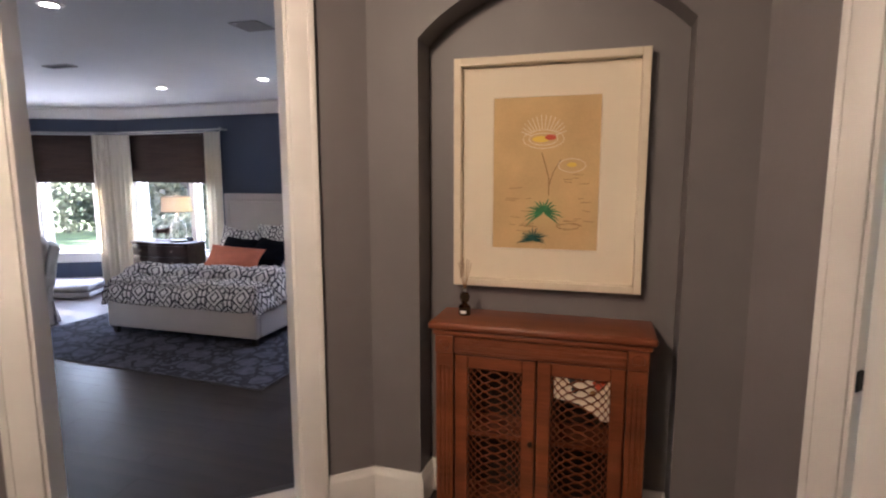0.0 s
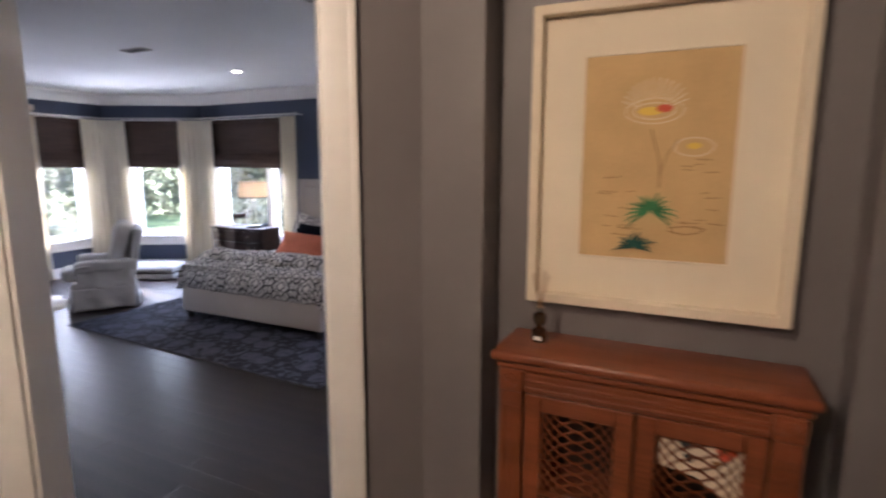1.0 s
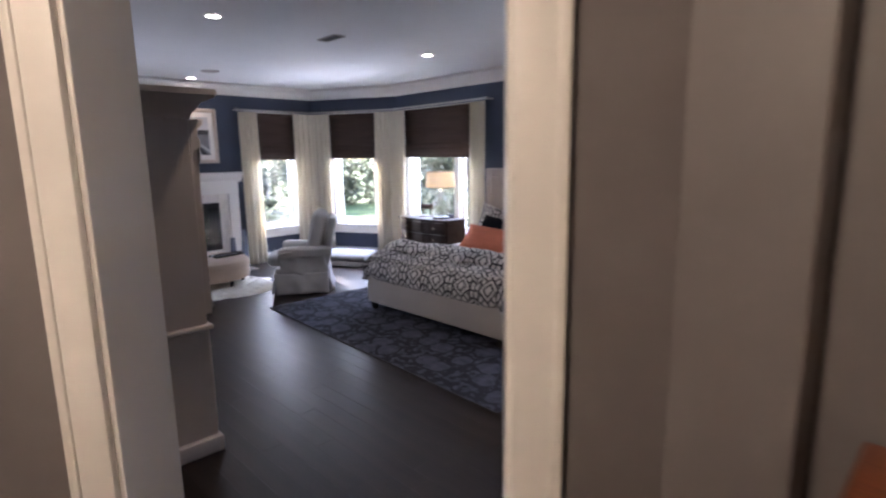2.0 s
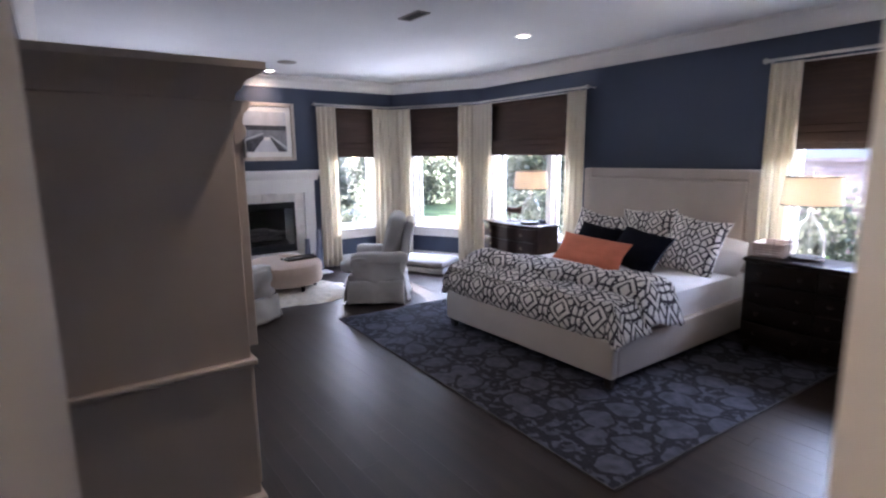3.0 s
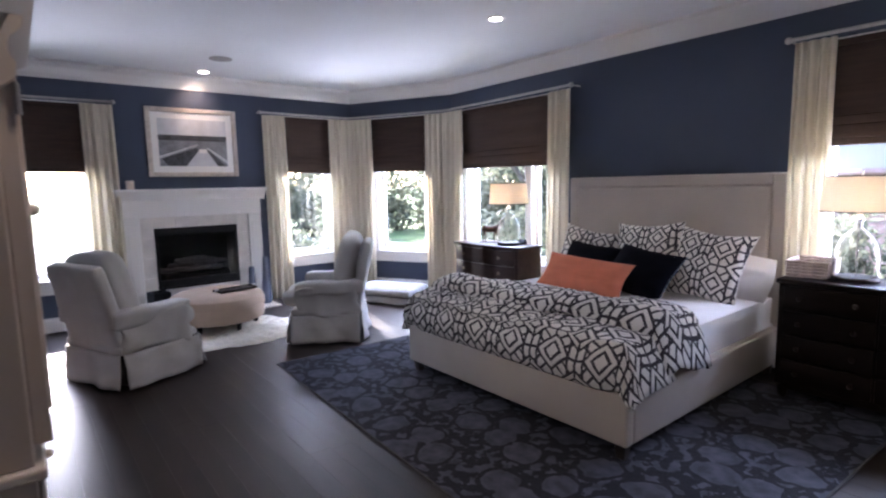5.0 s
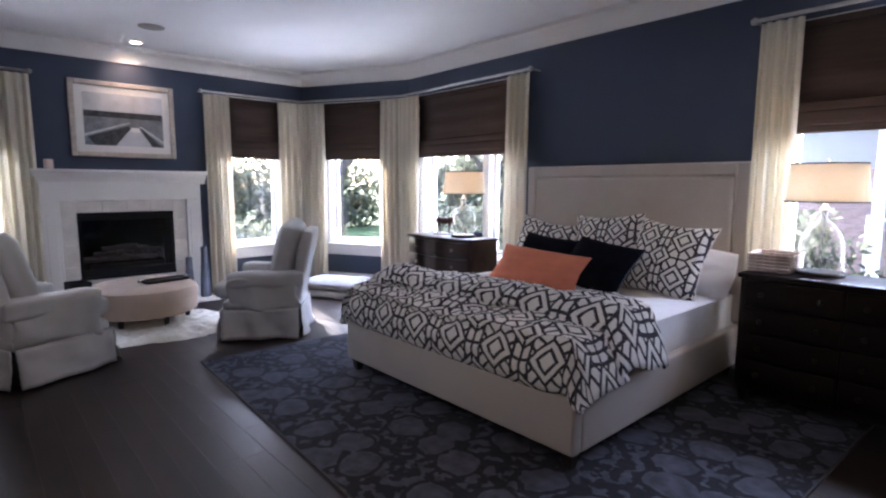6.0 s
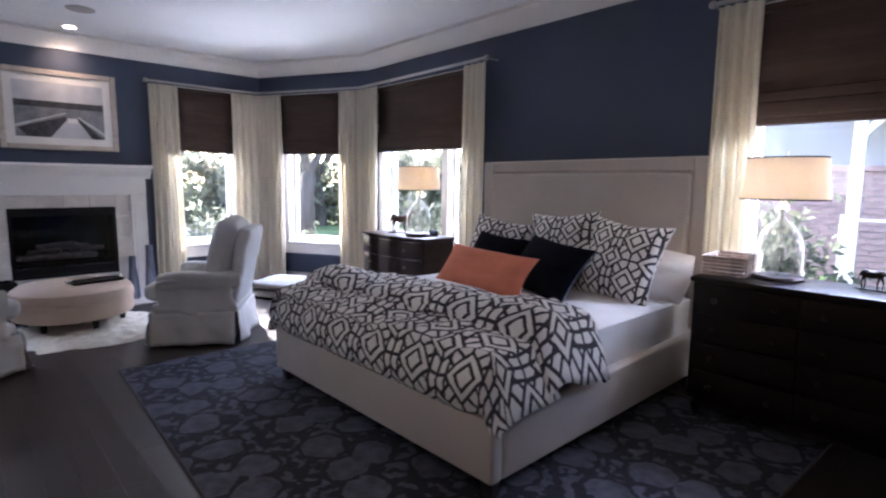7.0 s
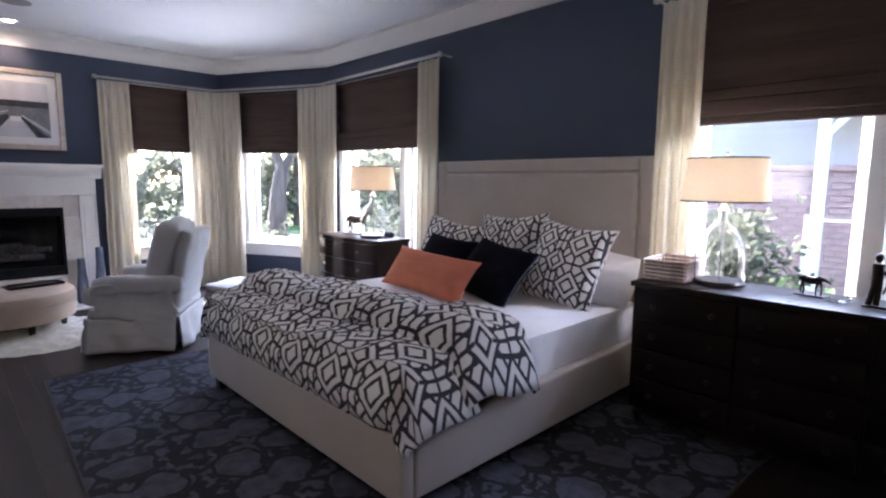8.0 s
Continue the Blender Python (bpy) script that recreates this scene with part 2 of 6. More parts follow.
def lattice_cloth():
    """White cotton printed with a charcoal lattice of nested diamonds, Y joints and links."""
    m = mat("lattice_cotton", (0.80, 0.77, 0.74), 0.85, var=0.04, scale=8, fine=0.3, fscale=500, bump=0.15, coord="UV")
    nt, b = nodes_of(m)
    net = Net(m)
    uv = nt.nodes.new("ShaderNodeTexCoord")
    sep = nt.nodes.new("ShaderNodeSeparateXYZ")
    nt.links.new(uv.outputs["UV"], sep.inputs[0])
    P, w = 0.28, 0.0255
    u = net.op("MULTIPLY", sep.outputs[0], 1 / P)
    v = net.op("MULTIPLY", sep.outputs[1], 1 / P)
    a = net.op("ABSOLUTE", net.op("SUBTRACT", net.op("FRACT", u), 0.5))
    c = net.op("ABSOLUTE", net.op("SUBTRACT", net.op("FRACT", v), 0.5))
    d = net.op("ADD", a, c)
    wd = w * 1.414

    def near(x, at, wide):
        return net.op("COMPARE", x, at, wide)

    def both(x, *more):
        for y in more:
            x = net.op("MULTIPLY", x, y)
        return x

    def over(x, at):
        return net.op("GREATER_THAN", x, at)

    def under(x, at):
        return net.op("LESS_THAN", x, at)

    lines = [
        near(d, 0.17, wd),                                         # small diamond
        near(d, 0.345, wd),                                        # larger one round it
        both(near(a, 0.0, w), over(c, 0.345)),      # stems of the Y joints
        both(near(c, 0.0, w), over(a, 0.345)),
        both(near(net.op("SUBTRACT", a, c), 0.13, wd), over(d, 0.345), under(d, 0.68)),      # links between the larger ones
        both(near(net.op("SUBTRACT", c, a), 0.13, wd), over(d, 0.345), under(d, 0.68)),
        near(d, 0.68, wd),                                         # diamond round the corner of the repeat
        near(d, 0.855, wd),
        both(near(a, 0.5, w), under(c, 0.32), over(c, 0.0)),       # bars along the repeat
        both(near(a, 0.34, w), under(c, 0.34), over(d, 0.345)),
        both(near(c, 0.5, w), under(a, 0.18)),
    ]
    line = lines[0]
    for x in lines[1:]:
        line = net.op("MAXIMUM", line, x)
    mix = nt.nodes.new("ShaderNodeMix")
    mix.data_type = "RGBA"
    src = b.inputs["Base Color"].links[0].from_socket
    nt.links.new(line, mix.inputs[0])
    nt.links.new(src, mix.inputs[6])
    mix.inputs[7].default_value = (0.045, 0.038, 0.050, 1)
    nt.links.new(mix.outputs[2], b.inputs["Base Color"])
    return m


M_LATTICE = lattice_cloth()


def rug_wool():
    """Blue grey wool with rounded pale cells and a dark net between them."""
    m = mat("patterned_wool_rug", (0.16, 0.17, 0.24), 1.0, var=0.3, scale=5, fine=0.8, fscale=160, bump=0.8, sheen=0.03)
    nt, b = nodes_of(m)
    b.inputs["Sheen Tint"].default_value = (0.45, 0.52, 1.0, 1)
    net = Net(m)
    tc = nt.nodes.new("ShaderNodeTexCoord")
    warp = nt.nodes.new("ShaderNodeTexNoise")
    warp.inputs["Scale"].default_value = 5.0
    nt.links.new(tc.outputs["Object"], warp.inputs["Vector"])
    mix = nt.nodes.new("ShaderNodeMix")
    mix.data_type, mix.blend_type = "RGBA", "LINEAR_LIGHT"
    mix.inputs[0].default_value = 0.07
    nt.links.new(tc.outputs["Object"], mix.inputs[6])
    nt.links.new(warp.outputs["Color"], mix.inputs[7])
    vo = nt.nodes.new("ShaderNodeTexVoronoi")
    vo.voronoi_dimensions, vo.feature = "2D", "F1"
    vo.inputs["Scale"].default_value, vo.inputs["Randomness"].default_value = 3.3, 0.6
    nt.links.new(mix.outputs[2], vo.inputs["Vector"])
    fleck = nt.nodes.new("ShaderNodeTexNoise")
    fleck.inputs["Scale"].default_value, fleck.inputs["Detail"].default_value = 16, 6
    nt.links.new(tc.outputs["Object"], fleck.inputs["Vector"])
    wob = net.op("MULTIPLY", net.op("SUBTRACT", fleck.outputs[0], 0.5), 0.22)
    d = net.op("ADD", vo.outputs["Distance"], wob)
    disc = net.op("LESS_THAN", d, 0.36)
    ground_tone = net.op("GREATER_THAN", fleck.outputs[0], 0.53)
    gap = net.op("GREATER_THAN", d, 0.46)
    pale = net.op("MAXIMUM", disc, net.op("MULTIPLY", ground_tone, gap))
    ramp = nt.nodes.new("ShaderNodeValToRGB")
    e = ramp.color_ramp.elements
    e[0].position, e[0].color = 0.2, (0.007, 0.007, 0.010, 1)
    e[1].position, e[1].color = 0.8, (0.060, 0.060, 0.077, 1)
    nt.links.new(pale, ramp.inputs[0])
    ring = net.op("COMPARE", d, 0.27, 0.018)
    mul = nt.nodes.new("ShaderNodeMix")
    mul.data_type, mul.blend_type = "RGBA", "MULTIPLY"
    mul.inputs[0].default_value = 1
    big = nt.nodes.new("ShaderNodeTexNoise")
    big.inputs["Scale"].default_value = 14
    nt.links.new(tc.outputs["Object"], big.inputs["Vector"])
    mr = nt.nodes.new("ShaderNodeMapRange")
    mr.inputs[1].default_value, mr.inputs[2].default_value, mr.inputs[3].default_value, mr.inputs[4].default_value = 0.3, 0.7, 0.6, 1.35
    nt.links.new(net.op("SUBTRACT", big.outputs[0], net.op("MULTIPLY", ring, 0.05)), mr.inputs[0])
    nt.links.new(ramp.outputs[0], mul.inputs[6])
    nt.links.new(mr.outputs[0], mul.inputs[7])
    nt.links.new(mul.outputs[2], b.inputs["Base Color"])
    return m


M_RUG = rug_wool()

# ---- mesh helpers ----


def mesh_of(name, bm, material, smooth=True):
    me = bpy.data.meshes.new(name)
    bm.normal_update()
    bm.to_mesh(me)
    bm.free()
    me.materials.append(material)
    if smooth:
        me.polygons.foreach_set("use_smooth", [True] * len(me.polygons))
        me.set_sharp_from_angle(angle=radians(35))
    return me


def part(name, bm, material, parent=None, label="", at=None):
    """One mesh object, under a thing or a part."""
    ob = new(name, mesh_of(name, bm, material))
    if parent is not None:
        ob.parent = parent
    if at is not None:
        ob.matrix_local = at
    return tagged(ob, label)


def share(name, me, parent, at):
    ob = new(name, me)
    ob.parent = parent
    ob.matrix_local = at
    return ob


def thing(name, m, label, category, group="", kind=""):
    ob = new(name)
    ob.matrix_world = m
    ob.empty_display_size = 0.1
    return tagged(ob, label, category, group, kind)


def box(x0, x1, y0, y1, z0, z1, bevel=0.0, seg=2, bm=None):
    """A box between these faces, with rounded edges; added to bm where one is given."""
    b = bmesh.new()
    bmesh.ops.create_cube(b, size=1)
    for v in b.verts:
        v.co = Vector(((x0 + x1) / 2 + v.co.x * (x1 - x0), (y0 + y1) / 2 + v.co.y * (y1 - y0), (z0 + z1) / 2 + v.co.z * (z1 - z0)))
    if bevel:
        bmesh.ops.bevel(b, geom=b.edges[:], offset=bevel, segments=seg, profile=0.5, affect="EDGES")
    return join(bm, b)


def join(bm, b, m=None):
    if m is not None:
        b.transform(m)
    if bm is None:
        return b
    me = bpy.data.meshes.new("tmp")
    b.to_mesh(me)
    b.free()
    bm.from_mesh(me)
    bpy.data.meshes.remove(me)
    return bm


def lathe(profile, n=32, bm=None, at=(0, 0, 0), closed=False):
    """A body of revolution from (radius, height) pairs."""
    b = bmesh.new()
    rings = []
    for r, z in profile:
        rings.append([b.verts.new((at[0] + r * math.cos(2 * math.pi * i / n), at[1] + r * math.sin(2 * math.pi * i / n), at[2] + z)) for i in range(n)])
    for p, q in zip(rings, rings[1:] + ([rings[0]] if closed else [])):
        for i in range(n):
            b.faces.new((p[i], p[(i + 1) % n], q[(i + 1) % n], q[i]))
    if not closed:
        if profile[0][0] > 1e-4:
            b.faces.new(rings[0][::-1])
        if profile[-1][0] > 1e-4:
            b.faces.new(rings[-1])
    bmesh.ops.remove_doubles(b, verts=b.verts[:], dist=1e-5)
    bmesh.ops.recalc_face_normals(b, faces=b.faces[:])
    return join(bm, b)


def tube(a, c, r, r2=None, n=12, bm=None):
    a, c = Vector(a), Vector(c)
    b = bmesh.new()
    L = (c - a).length
    bmesh.ops.create_cone(b, cap_ends=True, segments=n, radius1=r, radius2=r if r2 is None else r2, depth=L)
    b.transform(Matrix.Translation((a + c) / 2) @ (c - a).to_track_quat("Z", "Y").to_matrix().to_4x4())
    return join(bm, b)


def ball(at, rx, ry, rz, bm=None, n=16):
    b = bmesh.new()
    bmesh.ops.create_uvsphere(b, u_segments=n, v_segments=n // 2 + 2, radius=1)
    b.transform(Matrix.Translation(at) @ Matrix.Diagonal((rx, ry, rz, 1)))
    return join(bm, b)


def sweep(profile, path, closed=False, bm=None):
    """A moulding: a profile of (out, up) pairs along a path of plan points, mitred; out is to the left of the way."""
    b = bmesh.new()
    n = len(path)
    rows = []
    for i, p in enumerate(path):
        p = Vector(p)
        d0 = (p - Vector(path[i - 1])).normalized() if (i > 0 or closed) else None
        d1 = (Vector(path[(i + 1) % n]) - p).normalized() if (i < n - 1 or closed) else None
        d0, d1 = d0 or d1, d1 or d0
        n0, n1 = Vector((-d0.y, d0.x)), Vector((-d1.y, d1.x))
        out = (n0 + n1).normalized()
        out /= max(0.3, out.dot(n0))
        rows.append([b.verts.new((p.x + out.x * o, p.y + out.y * o, z)) for o, z in profile])
    k = len(profile)
    pairs = list(zip(rows, rows[1:])) + ([(rows[-1], rows[0])] if closed else [])
    for r, s in pairs:
        for j in range(k):
            b.faces.new((r[j], r[(j + 1) % k], s[(j + 1) % k], s[j]))
    if not closed:
        b.faces.new(rows[0])
        b.faces.new(rows[-1][::-1])
    bmesh.ops.recalc_face_normals(b, faces=b.faces[:])
    return join(bm, b)


def wall(name, a, c, z0, z1, thick, material, holes=(), label="wall"):
    """A wall along a-c with its room to the left, thickness to the right, and openings (s0, s1, z0, z1)."""
    a, c = Vector((*a, 0)), Vector((*c, 0))
    L = (c - a).length
    bm = bmesh.new()
    s = 0.0
    for h in sorted(holes):
        if h[0] > s:
            box(s, h[0], -thick, 0, z0, z1, bm=bm)
        if h[2] > z0:
            box(h[0], h[1], -thick, 0, z0, h[2], bm=bm)
        if h[3] < z1:
            box(h[0], h[1], -thick, 0, h[3], z1, bm=bm)
        s = h[1]
    if s < L:
        box(s, L, -thick, 0, z0, z1, bm=bm)
    d = (c - a).normalized()
    m = Matrix(((d.x, -d.y, 0, a.x), (d.y, d.x, 0, a.y), (0, 0, 1, 0), (0, 0, 0, 1)))
    ob = part(name, bm, material)
    ob.matrix_world = m
    return tagged(ob, label, "wall", kind="structure"), m


def frame_bars(x0, x1, z0, z1, w, y0, y1, bevel=0.004, bm=None):
    """Four bars round a rectangle that stands in the xz plane; w wide, outward edge at the given bounds."""
    bm = box(x0, x0 + w, y0, y1, z0, z1, bevel, 1, bm)
    box(x1 - w, x1, y0, y1, z0, z1, bevel, 1, bm)
    box(x0 + w, x1 - w, y0, y1, z1 - w, z1, bevel, 1, bm)
    return box(x0 + w, x1 - w, y0, y1, z0, z0 + w, bevel, 1, bm)


def pillow(w, h, t, pinch=0.06, n=18, seed=0, uv=1.0):
    """A stuffed cushion that stands in the xz plane, centred, with a seam all round."""
    b = bmesh.new()
    layer = b.loops.layers.uv.new("UVMap")
    rnd = random.Random(seed)
    ox, oz = rnd.uniform(0, 9), rnd.uniform(0, 9)
    grids = []
    for side in (-1, 1):
        g = []
        for j in range(n + 1):
            row = []
            for i in range(n + 1):
                u, v = 2 * i / n - 1, 2 * j / n - 1
                e = max(0.0, (1 - abs(u) ** 2.6)) ** 0.62 * max(0.0, (1 - abs(v) ** 2.6)) ** 0.62
                x = u * w / 2 * (1 - pinch * (1 - abs(v) ** 1.5) * abs(u) ** 3)
                z = v * h / 2 * (1 - pinch * (1 - abs(u) ** 1.5) * abs(v) ** 3)
                k = noise.noise((u * 1.6 + ox, v * 1.6 + oz, side * 2.0)) * 0.16 + noise.noise((u * 5 + ox, v * 5 + oz, side)) * 0.05
                row.append(b.verts.new((x, side * t / 2 * e * (1 + k), z)))
            g.append(row)
        grids.append(g)
        for j in range(n):
            for i in range(n):
                q = (g[j][i], g[j][i + 1], g[j + 1][i + 1], g[j + 1][i])
                f = b.faces.new(q if side < 0 else q[::-1])
                for lp in f.loops:
                    lp[layer].uv = (lp.vert.co.x * uv + 7 * side, lp.vert.co.z * uv)
    bmesh.ops.remove_doubles(b, verts=b.verts[:], dist=1e-4)
    bmesh.ops.recalc_face_normals(b, faces=b.faces[:])
    return b

# ---- structure ----
CEIL, HALL = 2.93, 0.30
S_W, S_E = (-8.80, 1.50), (-1.79, 1.50)
D_E = (-0.675, 2.55)
E_S, E_N = (0.30, 2.55), (0.30, 6.97)
C_N, C_W = (-7.33, 7.06), (-8.80, 6.31)
ROOM = [S_W, S_E, D_E, E_S, E_N, C_N, C_W]


def slab(name, plan, z0, z1, material, label, category):
    bm = bmesh.new()
    f = bm.faces.new([bm.verts.new((x, y, z0)) for x, y in plan])
    r = bmesh.ops.extrude_face_region(bm, geom=[f])
    for v in r["geom"]:
        if isinstance(v, bmesh.types.BMVert):
            v.co.z = z1
    bmesh.ops.recalc_face_normals(bm, faces=bm.faces[:])
    return tagged(part(name, bm, material), label, category, kind="structure")


OUT = [(-9.0, 1.3), (0.5, 1.3), (0.5, 7.17), (-7.38, 7.26), (-9.0, 6.44)]
floor = slab("floor", [(-8.99, 1.31), (0.49, 1.31), (0.49, 7.16), (-7.38, 7.25), (-8.99, 6.43)], -0.12, -0.012, M_FLOOR, "dark brown oak plank floor with a satin sheen", "floor")
slab("ceiling", OUT, CEIL, CEIL + 0.15, M_CEIL, "smooth white painted ceiling with recessed lamps", "ceiling")

W0, W1 = (2.10, 3.00), (5.16, 5.94)
WZ = (0.58, 2.42)
cham = (Vector(C_W) - Vector(C_N)).length
W2 = (0.42, 1.22)
W3 = (-7.0, -5.45)
W5 = (-2.98, -1.20)

wall_south, _ = wall("wall_south", S_W, S_E, 0, CEIL, 0.2, M_NAVY, label="navy blue painted bedroom wall behind the armoire")
DOOR_TOP = 2.72
wall_door, DOORM = wall("wall_door", S_E, D_E, 0, CEIL, 0.13, M_NAVY, [(0.076, 1.025, 0, DOOR_TOP)], "slanted wall with the bedroom doorway")
wall("wall_inner", D_E, E_S, 0, CEIL, 0.15, M_NAVY, label="navy blue painted bedroom wall")
wall("wall_east", E_S, E_N, 0, CEIL, 0.2, M_NAVY, label="navy blue painted bedroom wall")
wall_north, NM = wall("wall_north", E_N, C_N, 0, CEIL, 0.2, M_NAVY, [(0.30 - W5[1], 0.30 - W5[0], *WZ), (0.30 - W3[1], 0.30 - W3[0], *WZ)], "navy blue painted wall behind the bed")
wall_bay, BM = wall("wall_bay", C_N, C_W, 0, CEIL, 0.2, M_NAVY, [(*W2, *WZ)], "navy blue slanted bay wall with a window")
FB = (3.56, 4.53, 0.33, 1.08)
wall_west, WM = wall("wall_west", C_W, S_W, 0, CEIL, 0.2, M_NAVY,
                     [(6.31 - W1[1], 6.31 - W1[0], *WZ), (6.31 - W0[1], 6.31 - W0[0], *WZ), (6.31 - FB[1], 6.31 - FB[0], FB[2], FB[3])], "navy blue painted fireplace wall")

CROWN = [(0, CEIL - 0.175), (0.018, CEIL - 0.175), (0.022, CEIL - 0.15), (0.05, CEIL - 0.12), (0.075, CEIL - 0.07), (0.115, CEIL - 0.045), (0.13, CEIL - 0.035), (0.13, CEIL - 0.001), (0, CEIL - 0.001)]
tagged(part("trim", sweep(CROWN, ROOM, True), M_TRIM), "white painted crown moulding along the ceiling", "crown moulding", kind="structure")
BASE = [(0, 0), (0.02, 0), (0.02, 0.12), (0.016, 0.135), (0.010, 0.145), (0.008, 0.16), (0, 0.16)]


def baseboard(path, z=0.0, name="baseboard"):
    return tagged(part(name, sweep([(o, u + z) for o, u in BASE], path), M_TRIM), "white painted wooden baseboard", "baseboard", kind="structure")


dd = (Vector(D_E) - Vector(S_E)).normalized()


def along(s, off=0.0):
    p = Vector(S_E) + dd * s + Vector((-dd.y, dd.x)) * off
    return (p.x, p.y)


baseboard([(-8.80, 3.10), S_W, S_E])
baseboard([along(1.13), D_E, E_S, E_N, C_N, C_W, (-8.80, 5.00)])


def window(name, m, s0, s1, label, mullions=()):
    """Casing, sill, sash bars and panes of a window in a wall whose room is at y > 0 of m."""
    z0, z1 = WZ
    w = thing(name, m @ pose((s0 + s1) / 2, 0, z0), label, "window", kind="structure")
    a, c, h = (s0 - s1) / 2, (s1 - s0) / 2, z1 - z0
    bm = box(a - 0.09, a + 0.006, 0.0, 0.022, 0.0, h, 0.004, 1)
    box(c - 0.006, c + 0.09, 0.0, 0.022, 0.0, h, 0.004, 1, bm)
    box(a - 0.09, c + 0.09, 0.0, 0.024, h, h + 0.10, 0.004, 1, bm)
    box(a - 0.09, c + 0.09, 0.0, 0.022, -0.16, -0.03, 0.004, 1, bm)
    part("window_frame", bm, M_TRIM, w)
    part("window_sill", box(a - 0.11, c + 0.11, -0.10, 0.05, -0.03, 0.004, 0.006, 2), M_TRIM, w)
    bm = frame_bars(a, c, 0.004, h, 0.018, -0.19, 0.0, 0.002)
    part("jamb_lining", bm, M_TRIM, w)
    edges = [a + 0.018] + [x for q in mullions for x in (q - 0.05, q + 0.05)] + [c - 0.018]
    for q in mullions:
        part("mullion", box(q - 0.05, q + 0.05, -0.16, -0.02, 0.004, h, 0.006, 1), M_TRIM, w)
    for x0, x1 in zip(edges[::2], edges[1::2]):
        s = part("sash", frame_bars(x0, x1, 0.022, h - 0.018, 0.055, -0.14, -0.09, 0.006), M_TRIM, w)
        p = part("pane", box(x0 + 0.05, x1 - 0.05, -0.118, -0.112, 0.07, h - 0.07), M_PANE, s)
        p.visible_shadow = False
    return w


def pane_glass(name="window_glass", share=0.045):
    m = bpy.data.materials.new(name)
    m.use_nodes = True
    nt = m.node_tree
    nt.nodes.remove(nt.nodes["Principled BSDF"])
    t, g, mix = (nt.nodes.new(n) for n in ("ShaderNodeBsdfTransparent", "ShaderNodeBsdfGlossy", "ShaderNodeMixShader"))
    g.inputs["Roughness"].default_value = 0.01
    mix.inputs[0].default_value = share
    nt.links.new(t.outputs[0], mix.inputs[1])
    nt.links.new(g.outputs[0], mix.inputs[2])
    nt.links.new(mix.outputs[0], nt.nodes["Material Output"].inputs[0])
    return m


M_PANE = pane_glass()
M_FIREGLASS = pane_glass("fireplace_glass", 0.012)
window("window_1", WM, 6.31 - W0[1], 6.31 - W0[0], "white framed window beside the fireplace")
window("window_2", WM, 6.31 - W1[1], 6.31 - W1[0], "white framed bay window over the garden")
window("window_3", BM, *W2, "white framed slanted bay window over the garden")
window("window_4", NM, 0.30 - W3[1], 0.30 - W3[0], "wide white framed window behind the nightstand", [-0.29])
window("window_5", NM, 0.30 - W5[1], 0.30 - W5[0], "wide white framed window over the dresser", [-0.07])

# vestibule
H_C, H_C2 = (-0.64, 2.23), (0.88, 2.23)
H_L, H_R = (-2.04, 1.02), (2.28, 1.02)
SB = -1.6
slab("hall_floor", [(-2.2, SB - 0.2), (2.4, SB - 0.2), (2.4, 0.9), (0.9, 2.40), (-0.55, 2.40), (-0.80, 2.15), along(1.025, -0.005), along(0.076, -0.005), (-2.0, 0.98), (-2.2, 0.9)], 0.0, HALL, M_FLOOR, "dark stained wooden floor of the raised vestibule", "floor")
slab("hall_ceiling", [(-2.4, SB - 0.2), (2.4, SB - 0.2), (2.4, 2.55), (-2.4, 2.55)], CEIL - 0.004, CEIL + 0.10, M_CEIL, "smooth white painted vestibule ceiling", "ceiling")


def hall_face(name, a, c, holes=(), thick=0.02, label="taupe painted vestibule wall"):
    return wall(name, a, c, HALL, CEIL - 0.004, thick, M_TAUPE, holes, label)


hd = (Vector(H_L) - Vector(H_C)).normalized()
hn = Vector((-hd.y, hd.x))


def hall_s(p):
    return (Vector(p) - Vector(H_C)).dot(hd)


DS0, DS1 = hall_s(along(1.025)), hall_s(along(0.076))
hall_face("hall_wall_1", H_C, H_L, [(DS0, DS1, HALL, DOOR_TOP)])
hall_face("hall_wall_2", H_R, H_C2, [((Vector(H_R) - Vector(H_C2)).length - DS1, (Vector(H_R) - Vector(H_C2)).length - DS0, HALL, DOOR_TOP)], 0.16)
hall_face("hall_wall_3", H_L, (-2.04, SB), thick=0.15)
hall_face("hall_wall_4", (-2.04, SB), (2.28, SB), thick=0.15)
hall_face("hall_wall_5", (2.28, SB), H_R, thick=0.15)

# niche wall with a segmental arch
NX0, NX1, SPRING = -0.41, 0.65, 2.38
bm = bmesh.new()
mid, half = (NX0 + NX1) / 2, (NX1 - NX0) / 2
rad = half / math.sin(radians(45))
pts = [(H_C[0], HALL), (NX0, HALL), (NX0, SPRING)]
for i in range(1, 24):
    q = radians(-45 + 90 * i / 24)
    pts.append((mid + rad * math.sin(q), SPRING - rad * math.cos(radians(45)) + rad * math.cos(q)))
pts += [(NX1, SPRING), (NX1, HALL), (H_C2[0], HALL), (H_C2[0], CEIL - 0.004), (H_C[0], CEIL - 0.004)]
f = bm.faces.new([bm.verts.new((x, 2.23, z)) for x, z in pts])
r = bmesh.ops.extrude_face_region(bm, geom=[f])
for v in r["geom"]:
    if isinstance(v, bmesh.types.BMVert):
        v.co.y = 2.385
bmesh.ops.recalc_face_normals(bm, faces=bm.faces[:])
tagged(part("hall_wall_6", bm, M_TAUPE), "taupe painted wall with an arched niche", "wall", kind="structure")
